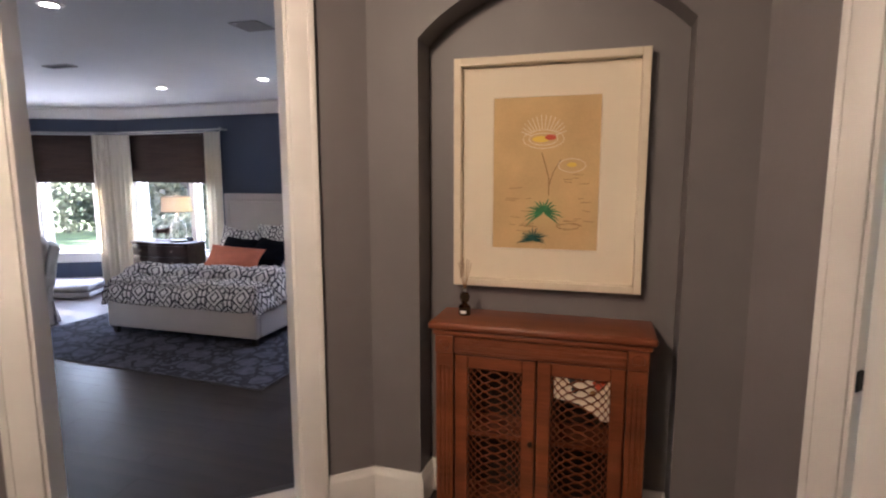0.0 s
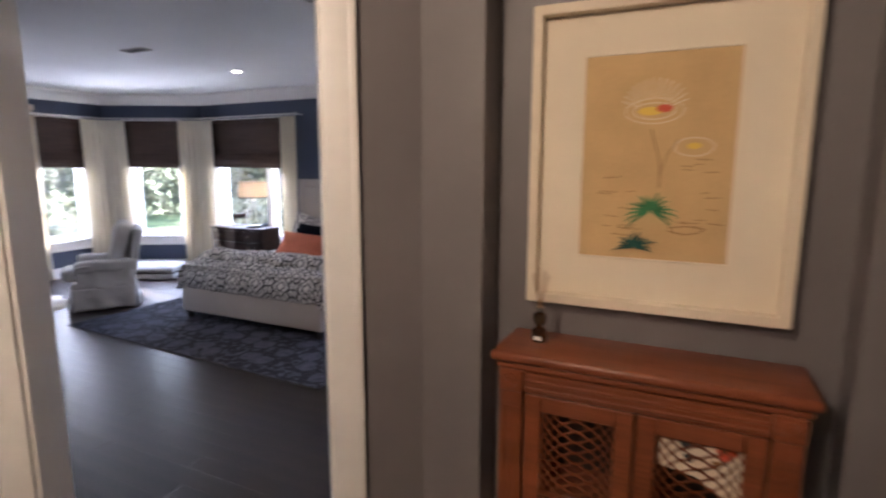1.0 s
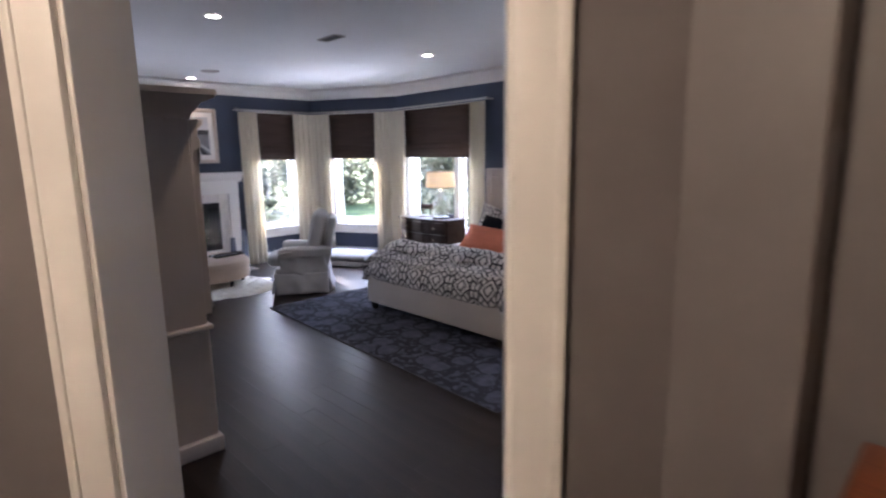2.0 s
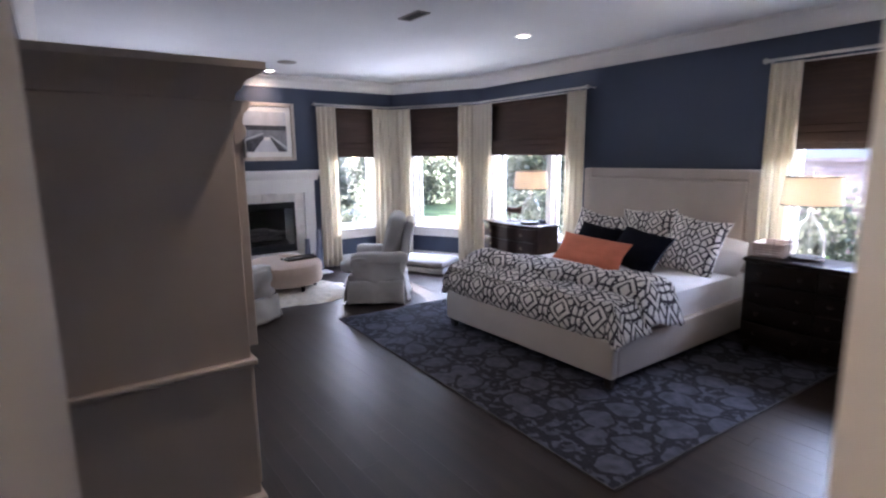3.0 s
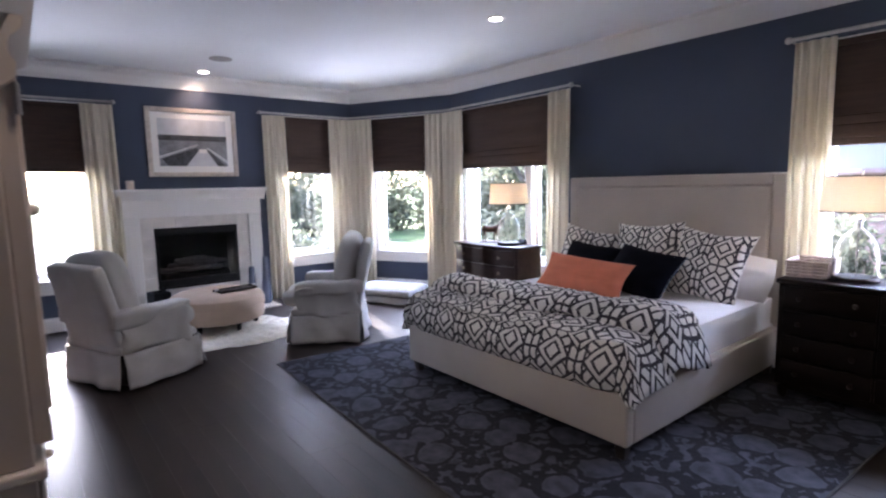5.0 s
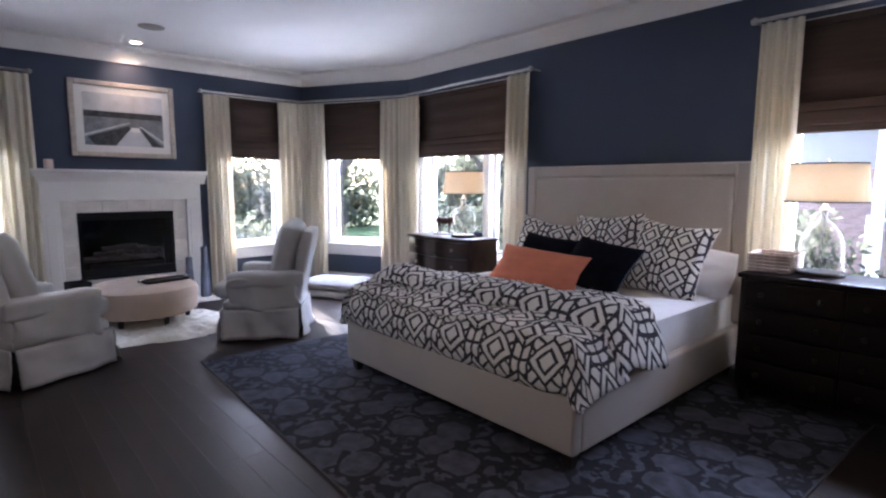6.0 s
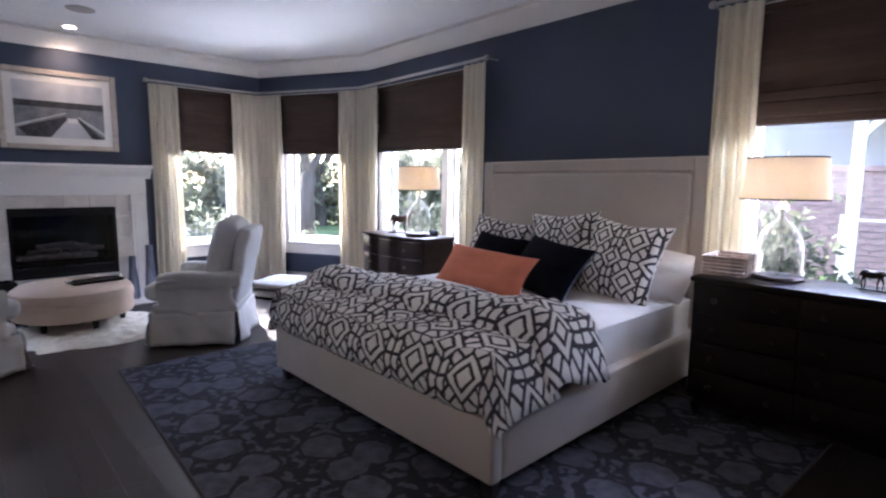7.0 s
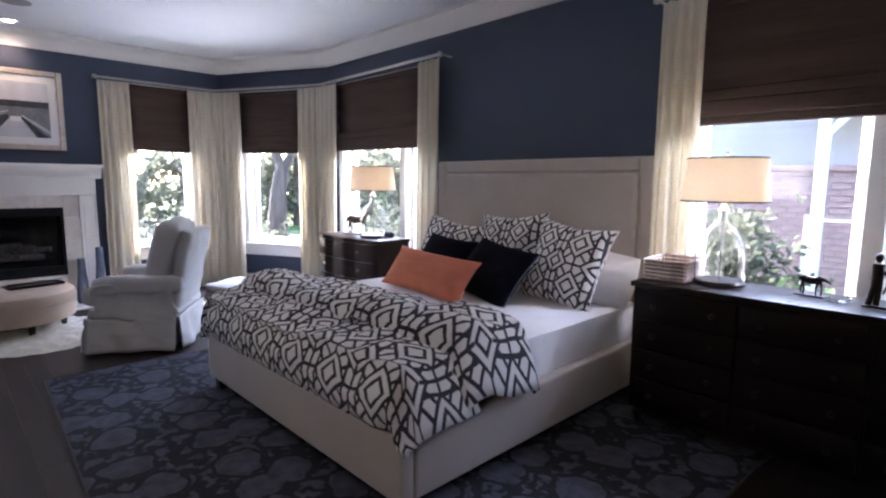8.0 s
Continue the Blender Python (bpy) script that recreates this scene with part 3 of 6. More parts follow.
tagged(part("niche_back", box(H_C[0] - 0.02, H_C2[0], 2.386, 2.40, HALL, CEIL - 0.004), M_TAUPE), "taupe painted back of the arched niche", "wall", kind="structure")
CW = 0.10


def base_run(path):
    return baseboard(path, HALL)


base_run([tuple(Vector(H_C) + hd * (DS0 - CW))[:2], H_C, (NX0, 2.23), (NX0, 2.386), (NX1, 2.386), (NX1, 2.23), H_C2, tuple(Vector(H_C2) + Vector((-hd.x, hd.y)) * (DS0 - CW))[:2]][::-1])
base_run([tuple(Vector(H_C) + hd * (DS1 + CW))[:2], H_L, (-2.04, SB), (2.28, SB), H_R])


def doorway(name, m, s0, s1, depth, label):
    """Jamb lining and the casing of a doorway; the vestibule is at y > 0 of m."""
    d = thing(name, m, label, "doorway", kind="structure")
    bm = box(s0, s0 + 0.02, -depth, 0.0, HALL, DOOR_TOP, 0.002, 1)
    box(s1 - 0.02, s1, -depth, 0.0, HALL, DOOR_TOP, 0.002, 1, bm)
    box(s0 + 0.02, s1 - 0.02, -depth, 0.0, DOOR_TOP - 0.02, DOOR_TOP, 0.002, 1, bm)
    part("jamb", bm, M_TRIM, d)
    for side in (0, 1):
        y0, y1 = ((0.0, 0.022), (-depth - 0.022, -depth))[side]
        yb = (0.03, -depth - 0.03)[side]
        z0 = HALL if side == 0 else 0.16
        bm = box(s0 - CW, s0 + 0.008, y0, y1, z0, DOOR_TOP, 0.005, 2)
        box(s1 - 0.008, s1 + CW, y0, y1, z0, DOOR_TOP, 0.005, 2, bm)
        box(s0 - CW, s1 + CW, y0, y1, DOOR_TOP - 0.008, DOOR_TOP + CW, 0.005, 2, bm)
        for q0, q1 in ((s0 - CW, s0 - CW + 0.025), (s1 + CW - 0.025, s1 + CW)):
            box(q0, q1, min(y0, yb), max(y1, yb), z0, DOOR_TOP + CW, 0.005, 2, bm)
        part("casing", bm, M_TRIM, d)
    return d


HM = Matrix(((hd.x, -hd.y, 0, H_C[0]), (hd.y, hd.x, 0, H_C[1]), (0, 0, 1, 0), (0, 0, 0, 1)))
depth_1 = (Vector(H_C) - Vector(along(0.5))).dot(hn)
doorway("door_1", HM, DS0, DS1, depth_1, "open bedroom doorway with a cream painted casing")
saddle = part("threshold", box(DS0 + 0.02, DS1 - 0.02, -depth_1, -0.03, HALL, HALL + 0.012, 0.004, 2), M_MARBLE)
saddle.matrix_world = HM
tagged(saddle, "pale polished stone threshold in the bedroom doorway", "threshold", kind="structure")
step = part("step", box(0.0, 1.10, 0.005, 0.30, -0.012, 0.15, 0.01, 2), M_FLOOR)
step.matrix_world = DOORM
tagged(step, "dark stained wooden step below the bedroom doorway", "step", kind="structure")

# second door of the vestibule
er = Vector((-hd.x, hd.y))
M2 = Matrix(((-er.x, er.y, 0, H_C2[0] + er.x * (DS0 + DS1)), (-er.y, -er.x, 0, H_C2[1] + er.y * (DS0 + DS1)), (0, 0, 1, 0), (0, 0, 0, 1)))
d2 = doorway("door_2", M2, DS0, DS1, 0.16, "white painted panelled door in a cream casing")
leaf = part("door_leaf", box(DS0 + 0.024, DS1 - 0.024, -0.10, -0.06, HALL + 0.01, DOOR_TOP - 0.024, 0.003, 1), M_TRIM, d2)
for z0, z1 in ((HALL + 0.25, HALL + 0.95), (HALL + 1.15, DOOR_TOP - 0.25)):
    part("door_panel", frame_bars(DS0 + 0.15, DS1 - 0.15, z0, z1, 0.03, -0.062, -0.052), M_TRIM, leaf)
part("strike_plate", box(DS1 - 0.028, DS1 - 0.014, -0.055, -0.015, 1.12, 1.19, 0.003, 1), M_BLACK, d2, "dark bronze strike plate")


# ---- window dressing ----
def curtain(a, c, z0, z1, folds, label, amp=0.035, flare=1.06, parent=None, seed=0):
    """A pleated hanging panel between two plan points."""
    a, c = Vector(a), Vector(c)
    d = c - a
    nrm = Vector((-d.y, d.x)).normalized()
    mid = (a + c) / 2
    rnd = random.Random(seed)
    ph = [rnd.uniform(-0.5, 0.5) for _ in range(folds + 3)]
    nu, nv = folds * 12, 14
    b = bmesh.new()
    g = []
    for j in range(nv + 1):
        v = j / nv
        z = z1 + (z0 - z1) * v
        row = []
        for i in range(nu + 1):
            u = i / nu
            k = u * folds
            w = math.sin(2 * math.pi * k + 0.5 * math.sin(2 * math.pi * (k * 0.37 + ph[0]) + 1.4 * v) + 0.8 * v * ph[int(k) % len(ph)])
            s = (u - 0.5) * (1 + (flare - 1) * v)
            off = amp * (0.55 + 0.45 * v) * w * (1 + 0.4 * ph[int(k) % len(ph)]) + 0.012 * math.sin(3 * v + 7 * ph[1])
            p = mid + d * s + nrm * off
            row.append(b.verts.new((p.x, p.y, z)))
        g.append(row)
    for j in range(nv):
        for i in range(nu):
            b.faces.new((g[j][i], g[j][i + 1], g[j + 1][i + 1], g[j + 1][i]))
    top = thing("curtain", Matrix.Translation((mid.x, mid.y, z0)), label, "curtain", "cream curtain panels")
    b.transform(Matrix.Translation((-mid.x, -mid.y, -z0)))
    ob = part("panel", b, M_CURTAIN, top)
    sol = ob.modifiers.new("thickness", "SOLIDIFY")
    sol.thickness = 0.004
    return top


def rod(points, z, label):
    t = thing("curtain_rod", Matrix.Translation((*points[0], z)), label, "curtain rod")
    o = Vector((*points[0], 0))
    for p, q in zip(points, points[1:]):
        part("rod", tube(Vector((*p, 0)) - o, Vector((*q, 0)) - o, 0.014, n=14), M_ROD, t)
    for p in (points[0], points[-1]):
        part("finial", ball(Vector((*p, 0)) - o, 0.026, 0.026, 0.026, n=14), M_ROD, t)
    for p in points:
        q = Vector((*p, 0)) - o
        side = Vector((-0.11, 0, 0)) if p[0] < -8.5 else Vector((0, 0.15, 0))
        part("bracket", tube(q, q + side, 0.008, n=10), M_ROD, t)
    return t


def roman_shade(m, s0, s1, z0, z1, label):
    """A woven shade drawn part way, with its folds stacked at the hem; room at y > 0 of m."""
    t = thing("roman_shade", m @ pose((s0 + s1) / 2, 0.024, z0), label, "roman shade", "woven brown roman shades")
    w, h = (s1 - s0) / 2, z1 - z0
    b = bmesh.new()
    prof = []
    for k in range(41):
        z = 0.16 + (h - 0.16) * k / 40
        prof.append((0.020 + 0.003 * math.sin(k * 0.55), z))
    rows = [[b.verts.new((x * w, y, z)) for x in (-1, -0.5, 0, 0.5, 1)] for y, z in prof]
    for r, q in zip(rows, rows[1:]):
        for i in range(4):
            b.faces.new((r[i], r[i + 1], q[i + 1], q[i]))
    ob = part("cloth", b, M_SHADE, t)
    sol = ob.modifiers.new("thickness", "SOLIDIFY")
    sol.thickness, sol.offset = 0.012, 1
    for k, (zz, hh, yy) in enumerate(((0.0, 0.085, 0.042), (0.05, 0.10, 0.052), (0.11, 0.11, 0.044))):
        bm = box(-w - 0.003, w + 0.003, 0.004, yy, zz, zz + hh, 0.013, 3)
        for v in bm.verts:
            v.co.z += 0.008 * math.sin(v.co.x / w * 1.5 + k) - 0.004
        part("fold", bm, M_SHADE, t)
    part("headrail", box(-w, w, 0.0, 0.045, h - 0.05, h, 0.004, 1), M_SHADE, t)
    return t


ROD_Z = 2.532
rod([(-8.68, 4.90), (-8.69, 6.22), (-7.33, 6.93), (-5.17, 6.87)], ROD_Z, "thin pewter curtain rod that follows the bay windows")
rod([(-8.68, 1.72), (-8.68, 3.24)], ROD_Z, "thin pewter curtain rod over the fireside window")
rod([(-3.17, 6.83), (-0.90, 6.83)], ROD_Z, "thin pewter curtain rod over the dresser window")
CT = ROD_Z - 0.03
LC = "floor length cream linen curtain hanging in soft pleats"
curtain((-8.68, 4.92), (-8.68, 5.24), 0.02, CT, 4, LC, seed=1)
curtain((-8.68, 5.88), (-8.65, 6.24), 0.02, CT, 4, LC, seed=2)
curtain((-8.67, 6.225), (-8.36, 6.39), 0.02, CT, 4, LC, seed=3)
curtain((-7.58, 6.79), (-7.30, 6.925), 0.02, CT, 4, LC, seed=4)
curtain((-7.35, 6.91), (-6.95, 6.915), 0.02, CT, 4, LC, seed=5)
curtain((-5.50, 6.88), (-5.18, 6.87), 0.02, CT, 4, LC, seed=6)
curtain((-3.12, 6.83), (-2.87, 6.83), 0.02, CT, 4, LC, seed=7)
curtain((-8.68, 2.92), (-8.68, 3.23), 0.02, CT, 4, LC, seed=8)
LS = "dark brown woven roman shade drawn half way down"
roman_shade(WM, 6.31 - 5.98, 6.31 - 5.14, 1.74, 2.50, LS)
roman_shade(WM, 6.31 - 3.05, 6.31 - 2.05, 1.76, 2.50, LS)
roman_shade(BM, 0.22, 1.34, 1.74, 2.50, LS)
roman_shade(NM, 0.30 + 5.38, 0.30 + 7.05, 1.74, 2.50, LS)
roman_shade(NM, 0.30 + 1.10, 0.30 + 3.03, 1.755, 2.50, LS)

# ---- bed ----
BX0, BX1, BY0, BY1 = -5.14, -3.12, 4.73, 6.84
bed = thing("bed", Matrix.Translation(((BX0 + BX1) / 2, (BY0 + BY1) / 2, 0)), "king size bed with greige upholstered frame and tall headboard", "bed")
hw, hl = (BX1 - BX0) / 2, (BY1 - BY0) / 2
part("footboard", box(-hw, hw, -hl, -hl + 0.075, 0.10, 0.395, 0.018, 3), M_UPH, bed)
for s in (-1, 1):
    part("side_rail", box(min(s * hw, s * (hw - 0.07)), max(s * hw, s * (hw - 0.07)), -hl + 0.077, hl, 0.10, 0.385, 0.018, 3), M_UPH, bed)
part("headboard", box(-hw, hw, hl, hl + 0.085, 0.10, 1.58, 0.02, 3), M_UPH, bed)
part("headboard_border", frame_bars(-hw + 0.002, hw - 0.002, 0.40, 1.578, 0.10, hl - 0.016, hl + 0.01, 0.012), M_UPH, bed)
part("headboard_pad", box(-hw + 0.115, hw - 0.115, hl - 0.03, hl + 0.02, 0.45, 1.465, 0.022, 3), M_UPH, bed)
part("slat_base", box(-hw + 0.072, hw - 0.072, -hl + 0.08, hl - 0.02, 0.20, 0.26, 0.005, 1), M_LEG_AND_SHADE, bed)
for x in (-hw + 0.06, hw - 0.06):
    for y in (-hl + 0.06, hl - 0.06):
        b = box(x - 0.035, x + 0.035, y - 0.035, y + 0.035, 0.012, 0.10, 0.004, 1)
        for v in b.verts:
            if v.co.z < 0.05:
                v.co.x, v.co.y = x + (v.co.x - x) * 0.7, y + (v.co.y - y) * 0.7
        part("leg", b, M_LEG_AND_SHADE, bed)

MX0, MX1, MY0, MY1, MZ = BX0 + 0.085, BX1 - 0.085, BY0 + 0.10, BY1 - 0.03, 0.615
mattress = thing("mattress", Matrix.Translation(((MX0 + MX1) / 2, (MY0 + MY1) / 2, 0.26)), "thick mattress under smooth white fitted sheets", "mattress")
mw, ml = (MX1 - MX0) / 2, (MY1 - MY0) / 2
b = bmesh.new()
nx, ny = 44, 44
grid = []
for j in range(ny + 1):
    row = []
    for i in range(nx + 1):
        u, v = i / nx * 2 - 1, j / ny * 2 - 1
        x, y = u * (mw + 0.30), v * (ml + 0.30)
        over = max(abs(x) - mw, abs(y) - ml, 0)
        ex, ey = max(-mw, min(mw, x)), max(-ml, min(ml, y))
        drop = max(0.0, over - 0.02)
        wr = 0.010 * noise.noise((x * 3, y * 3, 1)) + 0.004 * noise.noise((x * 9, y * 7, 4))
        z = MZ - 0.26 - min(over, 0.02) * 0.35 - min(drop, 0.30) * 1.35 + (wr if over == 0 else 0)
        sw = 0.008 * math.sin(9 * (x + y)) * min(1, drop * 8) + 0.006 * noise.noise((x * 5, y * 5, z * 9))
        row.append(b.verts.new((ex + math.copysign(min(over, 0.02) + sw, x) * (1 if abs(x) > mw else 0), ey + math.copysign(min(over, 0.02) + sw, y) * (1 if abs(y) > ml else 0), z)))
    grid.append(row)
for j in range(ny):
    for i in range(nx):
        b.faces.new((grid[j][i], grid[j][i + 1], grid[j + 1][i + 1], grid[j + 1][i]))
bmesh.ops.recalc_face_normals(b, faces=b.faces[:])
part("fitted_sheet", b, M_SHEET, mattress)
part("core", box(-mw + 0.01, mw - 0.01, -ml + 0.01, ml - 0.01, 0, MZ - 0.30, 0.04, 3), M_SHEET, mattress)

DX0, DX1 = BX0 - 0.02, BX1 + 0.02


def duvet_mesh(lo, hi):
    """A folded quilt over the foot of the bed: a lower layer to the footboard and a thick turned back roll."""
    b = bmesh.new()
    layer = b.loops.layers.uv.new("UVMap")
    # profile: plan distance from the foot, height
    prof = [(-0.02, 0.375), (-0.045, 0.43), (-0.045, 0.51), (-0.01, 0.57), (0.07, 0.63), (0.18, 0.658), (0.32, 0.672), (0.42, 0.672), (0.50, 0.662), (0.455, 0.675),
            (0.425, 0.69), (0.45, 0.733), (0.54, 0.76), (0.66, 0.76), (0.78, 0.75), (0.87, 0.728), (0.92, 0.695), (0.93, 0.655), (0.90, 0.625)]
    fine = []
    for (y0, z0), (y1, z1) in zip(prof, prof[1:]):
        for k in range(3):
            fine.append((y0 + (y1 - y0) * k / 3, z0 + (z1 - z0) * k / 3))
    fine.append(prof[-1])
    nu = 90
    g, uvs = [], []
    run = 0.0
    for j, (py, pz) in enumerate(fine):
        if j:
            run += math.hypot(py - fine[j - 1][0], pz - fine[j - 1][1])
        row, urow = [], []
        for i in range(nu + 1):
            u = i / nu
            s = (u - 0.5) * (DX1 - DX0 + 0.30)
            hx = (DX1 - DX0) / 2
            over = max(0.0, abs(s) - (hx - 0.09))
            x = math.copysign(min(abs(s), hx - 0.09) + min(over, 0.31) * 0.50, s)
            drop = (over ** 1.5) * (2.3 if s > 0 else 1.8)
            f = j / (len(fine) - 1)
            skew = (-0.12 - 0.14 * (1 - u)) * (1 if f > 0.45 else f / 0.45)
            wr = 0.030 * noise.noise((s * 1.7 + 4, py * 3, 8)) + 0.026 * noise.noise((s * 3.6, py * 4 + (3 if f > 0.5 else 0), 2)) + 0.014 * noise.noise((s * 8, py * 6, 5)) + 0.007 * noise.noise((s * 17, py * 11, 9))
            fade = min(1, 8 * f) * min(1, 6 * (1 - f) + 0.1)
            side = 1 - 0.35 * max(0, (abs(s) - hx + 0.2)) / 0.3
            z = (pz - 0.62) * side + 0.62 - drop + wr * 1.3 * fade
            z = 0.355 + 0.5 * ((z - 0.355) + math.sqrt((z - 0.355) ** 2 + 0.0016))
            y = BY0 + 0.03 + py + skew * (1 if py > 0.1 else max(0, py) / 0.1) + 0.018 * noise.noise((s * 4, pz * 6, 7)) * fade
            row.append(b.verts.new((x, y, z)))
            urow.append((s * 0.82, run * 0.82))
        g.append(row)
        uvs.append(urow)
    for j in range(lo, hi):
        for i in range(nu):
            f = b.faces.new((g[j][i], g[j][i + 1], g[j + 1][i + 1], g[j + 1][i]))
            for lp, (jj, ii) in zip(f.loops, ((j, i), (j, i + 1), (j + 1, i + 1), (j + 1, i))):
                lp[layer].uv = uvs[jj][ii]
    bmesh.ops.delete(b, geom=[v for v in b.verts if not v.link_faces], context="VERTS")
    b.transform(Matrix.Translation((0, -(BY0 + 0.4), -0.40)))
    return b


duvet = thing("duvet", Matrix.Translation(((BX0 + BX1) / 2, BY0 + 0.4, 0.40)), "white duvet with charcoal lattice print, folded over the bed's foot", "duvet")
for nm, lo, hi in (("lower_layer", 0, 27), ("turned_back_fold", 27, 54)):
    q = part(nm, duvet_mesh(lo, hi), M_LATTICE, duvet)
    sol = q.modifiers.new("thickness", "SOLIDIFY")
    sol.thickness, sol.offset = 0.012, 1


def cushion(name, m, w, h, t, material, label, category, group="", seed=0, piping=None, pinch=0.08):
    c = thing(name, m, label, category, group)
    part("cover", pillow(w, h, t, pinch, 22, seed), material, c)
    if piping is not None:
        for sx in (-1, 1):
            b = None
            seam = [(sx * w / 2 * (1 - pinch * (1 - abs(q) ** 1.5)), 0, q * h / 2) for q in (-1, -0.75, -0.5, -0.25, 0, 0.25, 0.5, 0.75, 1)]
            for p, q in zip(seam, seam[1:]):
                b = tube(p, q, 0.004, n=6, bm=b)
            part("piping", b, piping, c)
    return c


for k, x in enumerate((-4.74, -4.15, -3.53)):
    cushion("euro_sham", pose(x, (6.56, 6.66, 6.47)[k], MZ + (0.205, 0.265, 0.25)[k], (-24, -14, -22)[k], (9, -4, 4)[k], (10, -3, -9)[k]), (0.58, 0.66, 0.63)[k], 0.58, 0.21, M_LATTICE, "square pillow in white cotton with a charcoal lattice print", "pillow", "square lattice pillows", seed=k + 1, piping=M_SHEET, pinch=0.13)
cushion("sleeping_pillow", pose(-4.80, 6.64, MZ + 0.075, 90, 0, 0), 0.62, 0.40, 0.17, M_SHEET, "plump white cotton sleeping pillow lying flat", "pillow", "white sleeping pillows", seed=11, pinch=-0.07)
cushion("sleeping_pillow", pose(-3.44, 6.67, MZ + 0.165, -24, 3, -4), 0.60, 0.34, 0.24, M_SHEET, "plump white cotton sleeping pillow leaning on the headboard", "pillow", "white sleeping pillows", seed=15, pinch=-0.08)
cushion("throw_pillow", pose(-4.56, 6.34, MZ + 0.175, -34, 3, -6), 0.60, 0.42, 0.17, M_BLACKPIL, "dark navy velvet cushion leaning on the shams", "cushion", "dark velvet cushions", seed=21, piping=M_LEG_AND_SHADE)
cushion("throw_pillow", pose(-3.97, 6.24, MZ + 0.175, -38, 4, -15), 0.68, 0.45, 0.18, M_BLACKPIL, "dark navy velvet cushion with pale piping leaning on the shams", "cushion", "dark velvet cushions", seed=22, piping=M_SMOKE)
cushion("lumbar_pillow", pose(-4.34, 5.98, MZ + 0.142, -36, 2, -3), 0.88, 0.33, 0.17, M_ORANGE, "coral orange linen lumbar cushion at the front of the pillows", "cushion", seed=23)

# ---- pet bed ----
M_PETGREY = mat("grey_plush", (0.26, 0.25, 0.25), 1.0, var=0.15, scale=9, fine=0.5, fscale=200, bump=0.5)
# ---- rug ----
M_BINDING = mat("rug_binding", (0.055, 0.050, 0.052), 0.95, var=0.2, scale=30, fscale=300, bump=0.3)
rug = thing("area_rug", pose(-4.16, 5.24, 0, 0, 0, -2.6), "large wool rug with dark net pattern on blue grey", "rug")
b = bmesh.new()
bmesh.ops.create_grid(b, x_segments=60, y_segments=46, size=1)
for v in b.verts:
    v.co = Vector((v.co.x * 1.82, v.co.y * 1.37, 0.010 + 0.0015 * noise.noise((v.co.x * 9, v.co.y * 9, 0))))
part("wool_field", b, M_RUG, rug)
part("binding", frame_bars(-1.83, 1.83, -1.38, 1.38, 0.014, -0.012, 0.0, 0.003), M_BINDING, rug, at=pose(0, 0, 0, -90))


# ---- dressers ----
def chest(name, m, w, d, h, cols, rows, label, category, bow=0.0, knob=M_PEWTER, wood=M_ESPRESSO):
    """A chest of drawers; front at local y = -d, back at y = 0, left end at x = 0."""
    t = thing(name, m, label, category)

    def bowed(b):
        for v in b.verts:
            if v.co.y < -d * 0.5:
                v.co.y -= bow * (1 - (2 * v.co.x / w - 1) ** 2)
        return b

    def grid_box(x0, x1, y0, y1, z0, z1, bev):
        b = bmesh.new()
        n = 8 if bow else 1
        for k in range(n):
            xa, xb = x0 + (x1 - x0) * k / n, x0 + (x1 - x0) * (k + 1) / n
            box(xa, xb, y0, y1, z0, z1, 0, 1, b)
        bmesh.ops.remove_doubles(b, verts=b.verts[:], dist=1e-5)
        seen, dead = {}, []
        for f in b.faces:
            c = tuple(round(q, 4) for q in f.calc_center_median())
            if c in seen:
                dead += [f, seen[c]]
            seen[c] = f
        bmesh.ops.delete(b, geom=dead, context="FACES_ONLY")
        if bev:
            es = [e for e in b.edges if len(e.link_faces) == 2 and e.calc_face_angle(0) > 0.5]
            bmesh.ops.bevel(b, geom=es, offset=bev, segments=2, profile=0.5, affect="EDGES")
        return bowed(b)

    part("top", grid_box(-0.015, w + 0.015, -d - 0.02, 0.0, h - 0.03, h, 0.006), wood, t)
    part("carcass", grid_box(0, w, -d, -0.004, 0.12, h - 0.031, 0.004), wood, t)
    part("plinth", grid_box(0.03, w - 0.03, -d + 0.03, -0.03, 0.08, 0.12, 0.0), wood, t)
    for x in (0.04, w - 0.04):
        for y in (-d + 0.05, -0.06):
            part("foot", lathe([(0.016, 0.0), (0.026, 0.02), (0.032, 0.05), (0.035, 0.08)], 12, None, (x, y, 0.012)), wood, t)
    ch, cw = (h - 0.17) / rows, (w - 0.05) / cols
    for r in range(rows):
        for c in range(cols):
            x0, z0 = 0.025 + c * cw + 0.008, 0.135 + r * ch + 0.006
            x1, z1 = x0 + cw - 0.016, z0 + ch - 0.014
            dr = part("drawer", grid_box(x0, x1, -d - 0.016, -d + 0.01, z0, z1, 0.004), wood, t)
            for kx in ((x0 + (x1 - x0) * 0.2, x0 + (x1 - x0) * 0.8) if cw > 0.5 else ((x0 + x1) / 2,)):
                yy = -d - 0.016 - bow * (1 - (2 * kx / w - 1) ** 2)
                b = lathe([(0.006, 0), (0.006, 0.014), (0.016, 0.020), (0.018, 0.026), (0.012, 0.034), (0.0, 0.036)], 14)
                b.transform(Matrix.Translation((kx, yy, (z0 + z1) / 2)) @ Matrix.Rotation(radians(90), 4, "X"))
                part("knob", b, knob, dr)
    return t


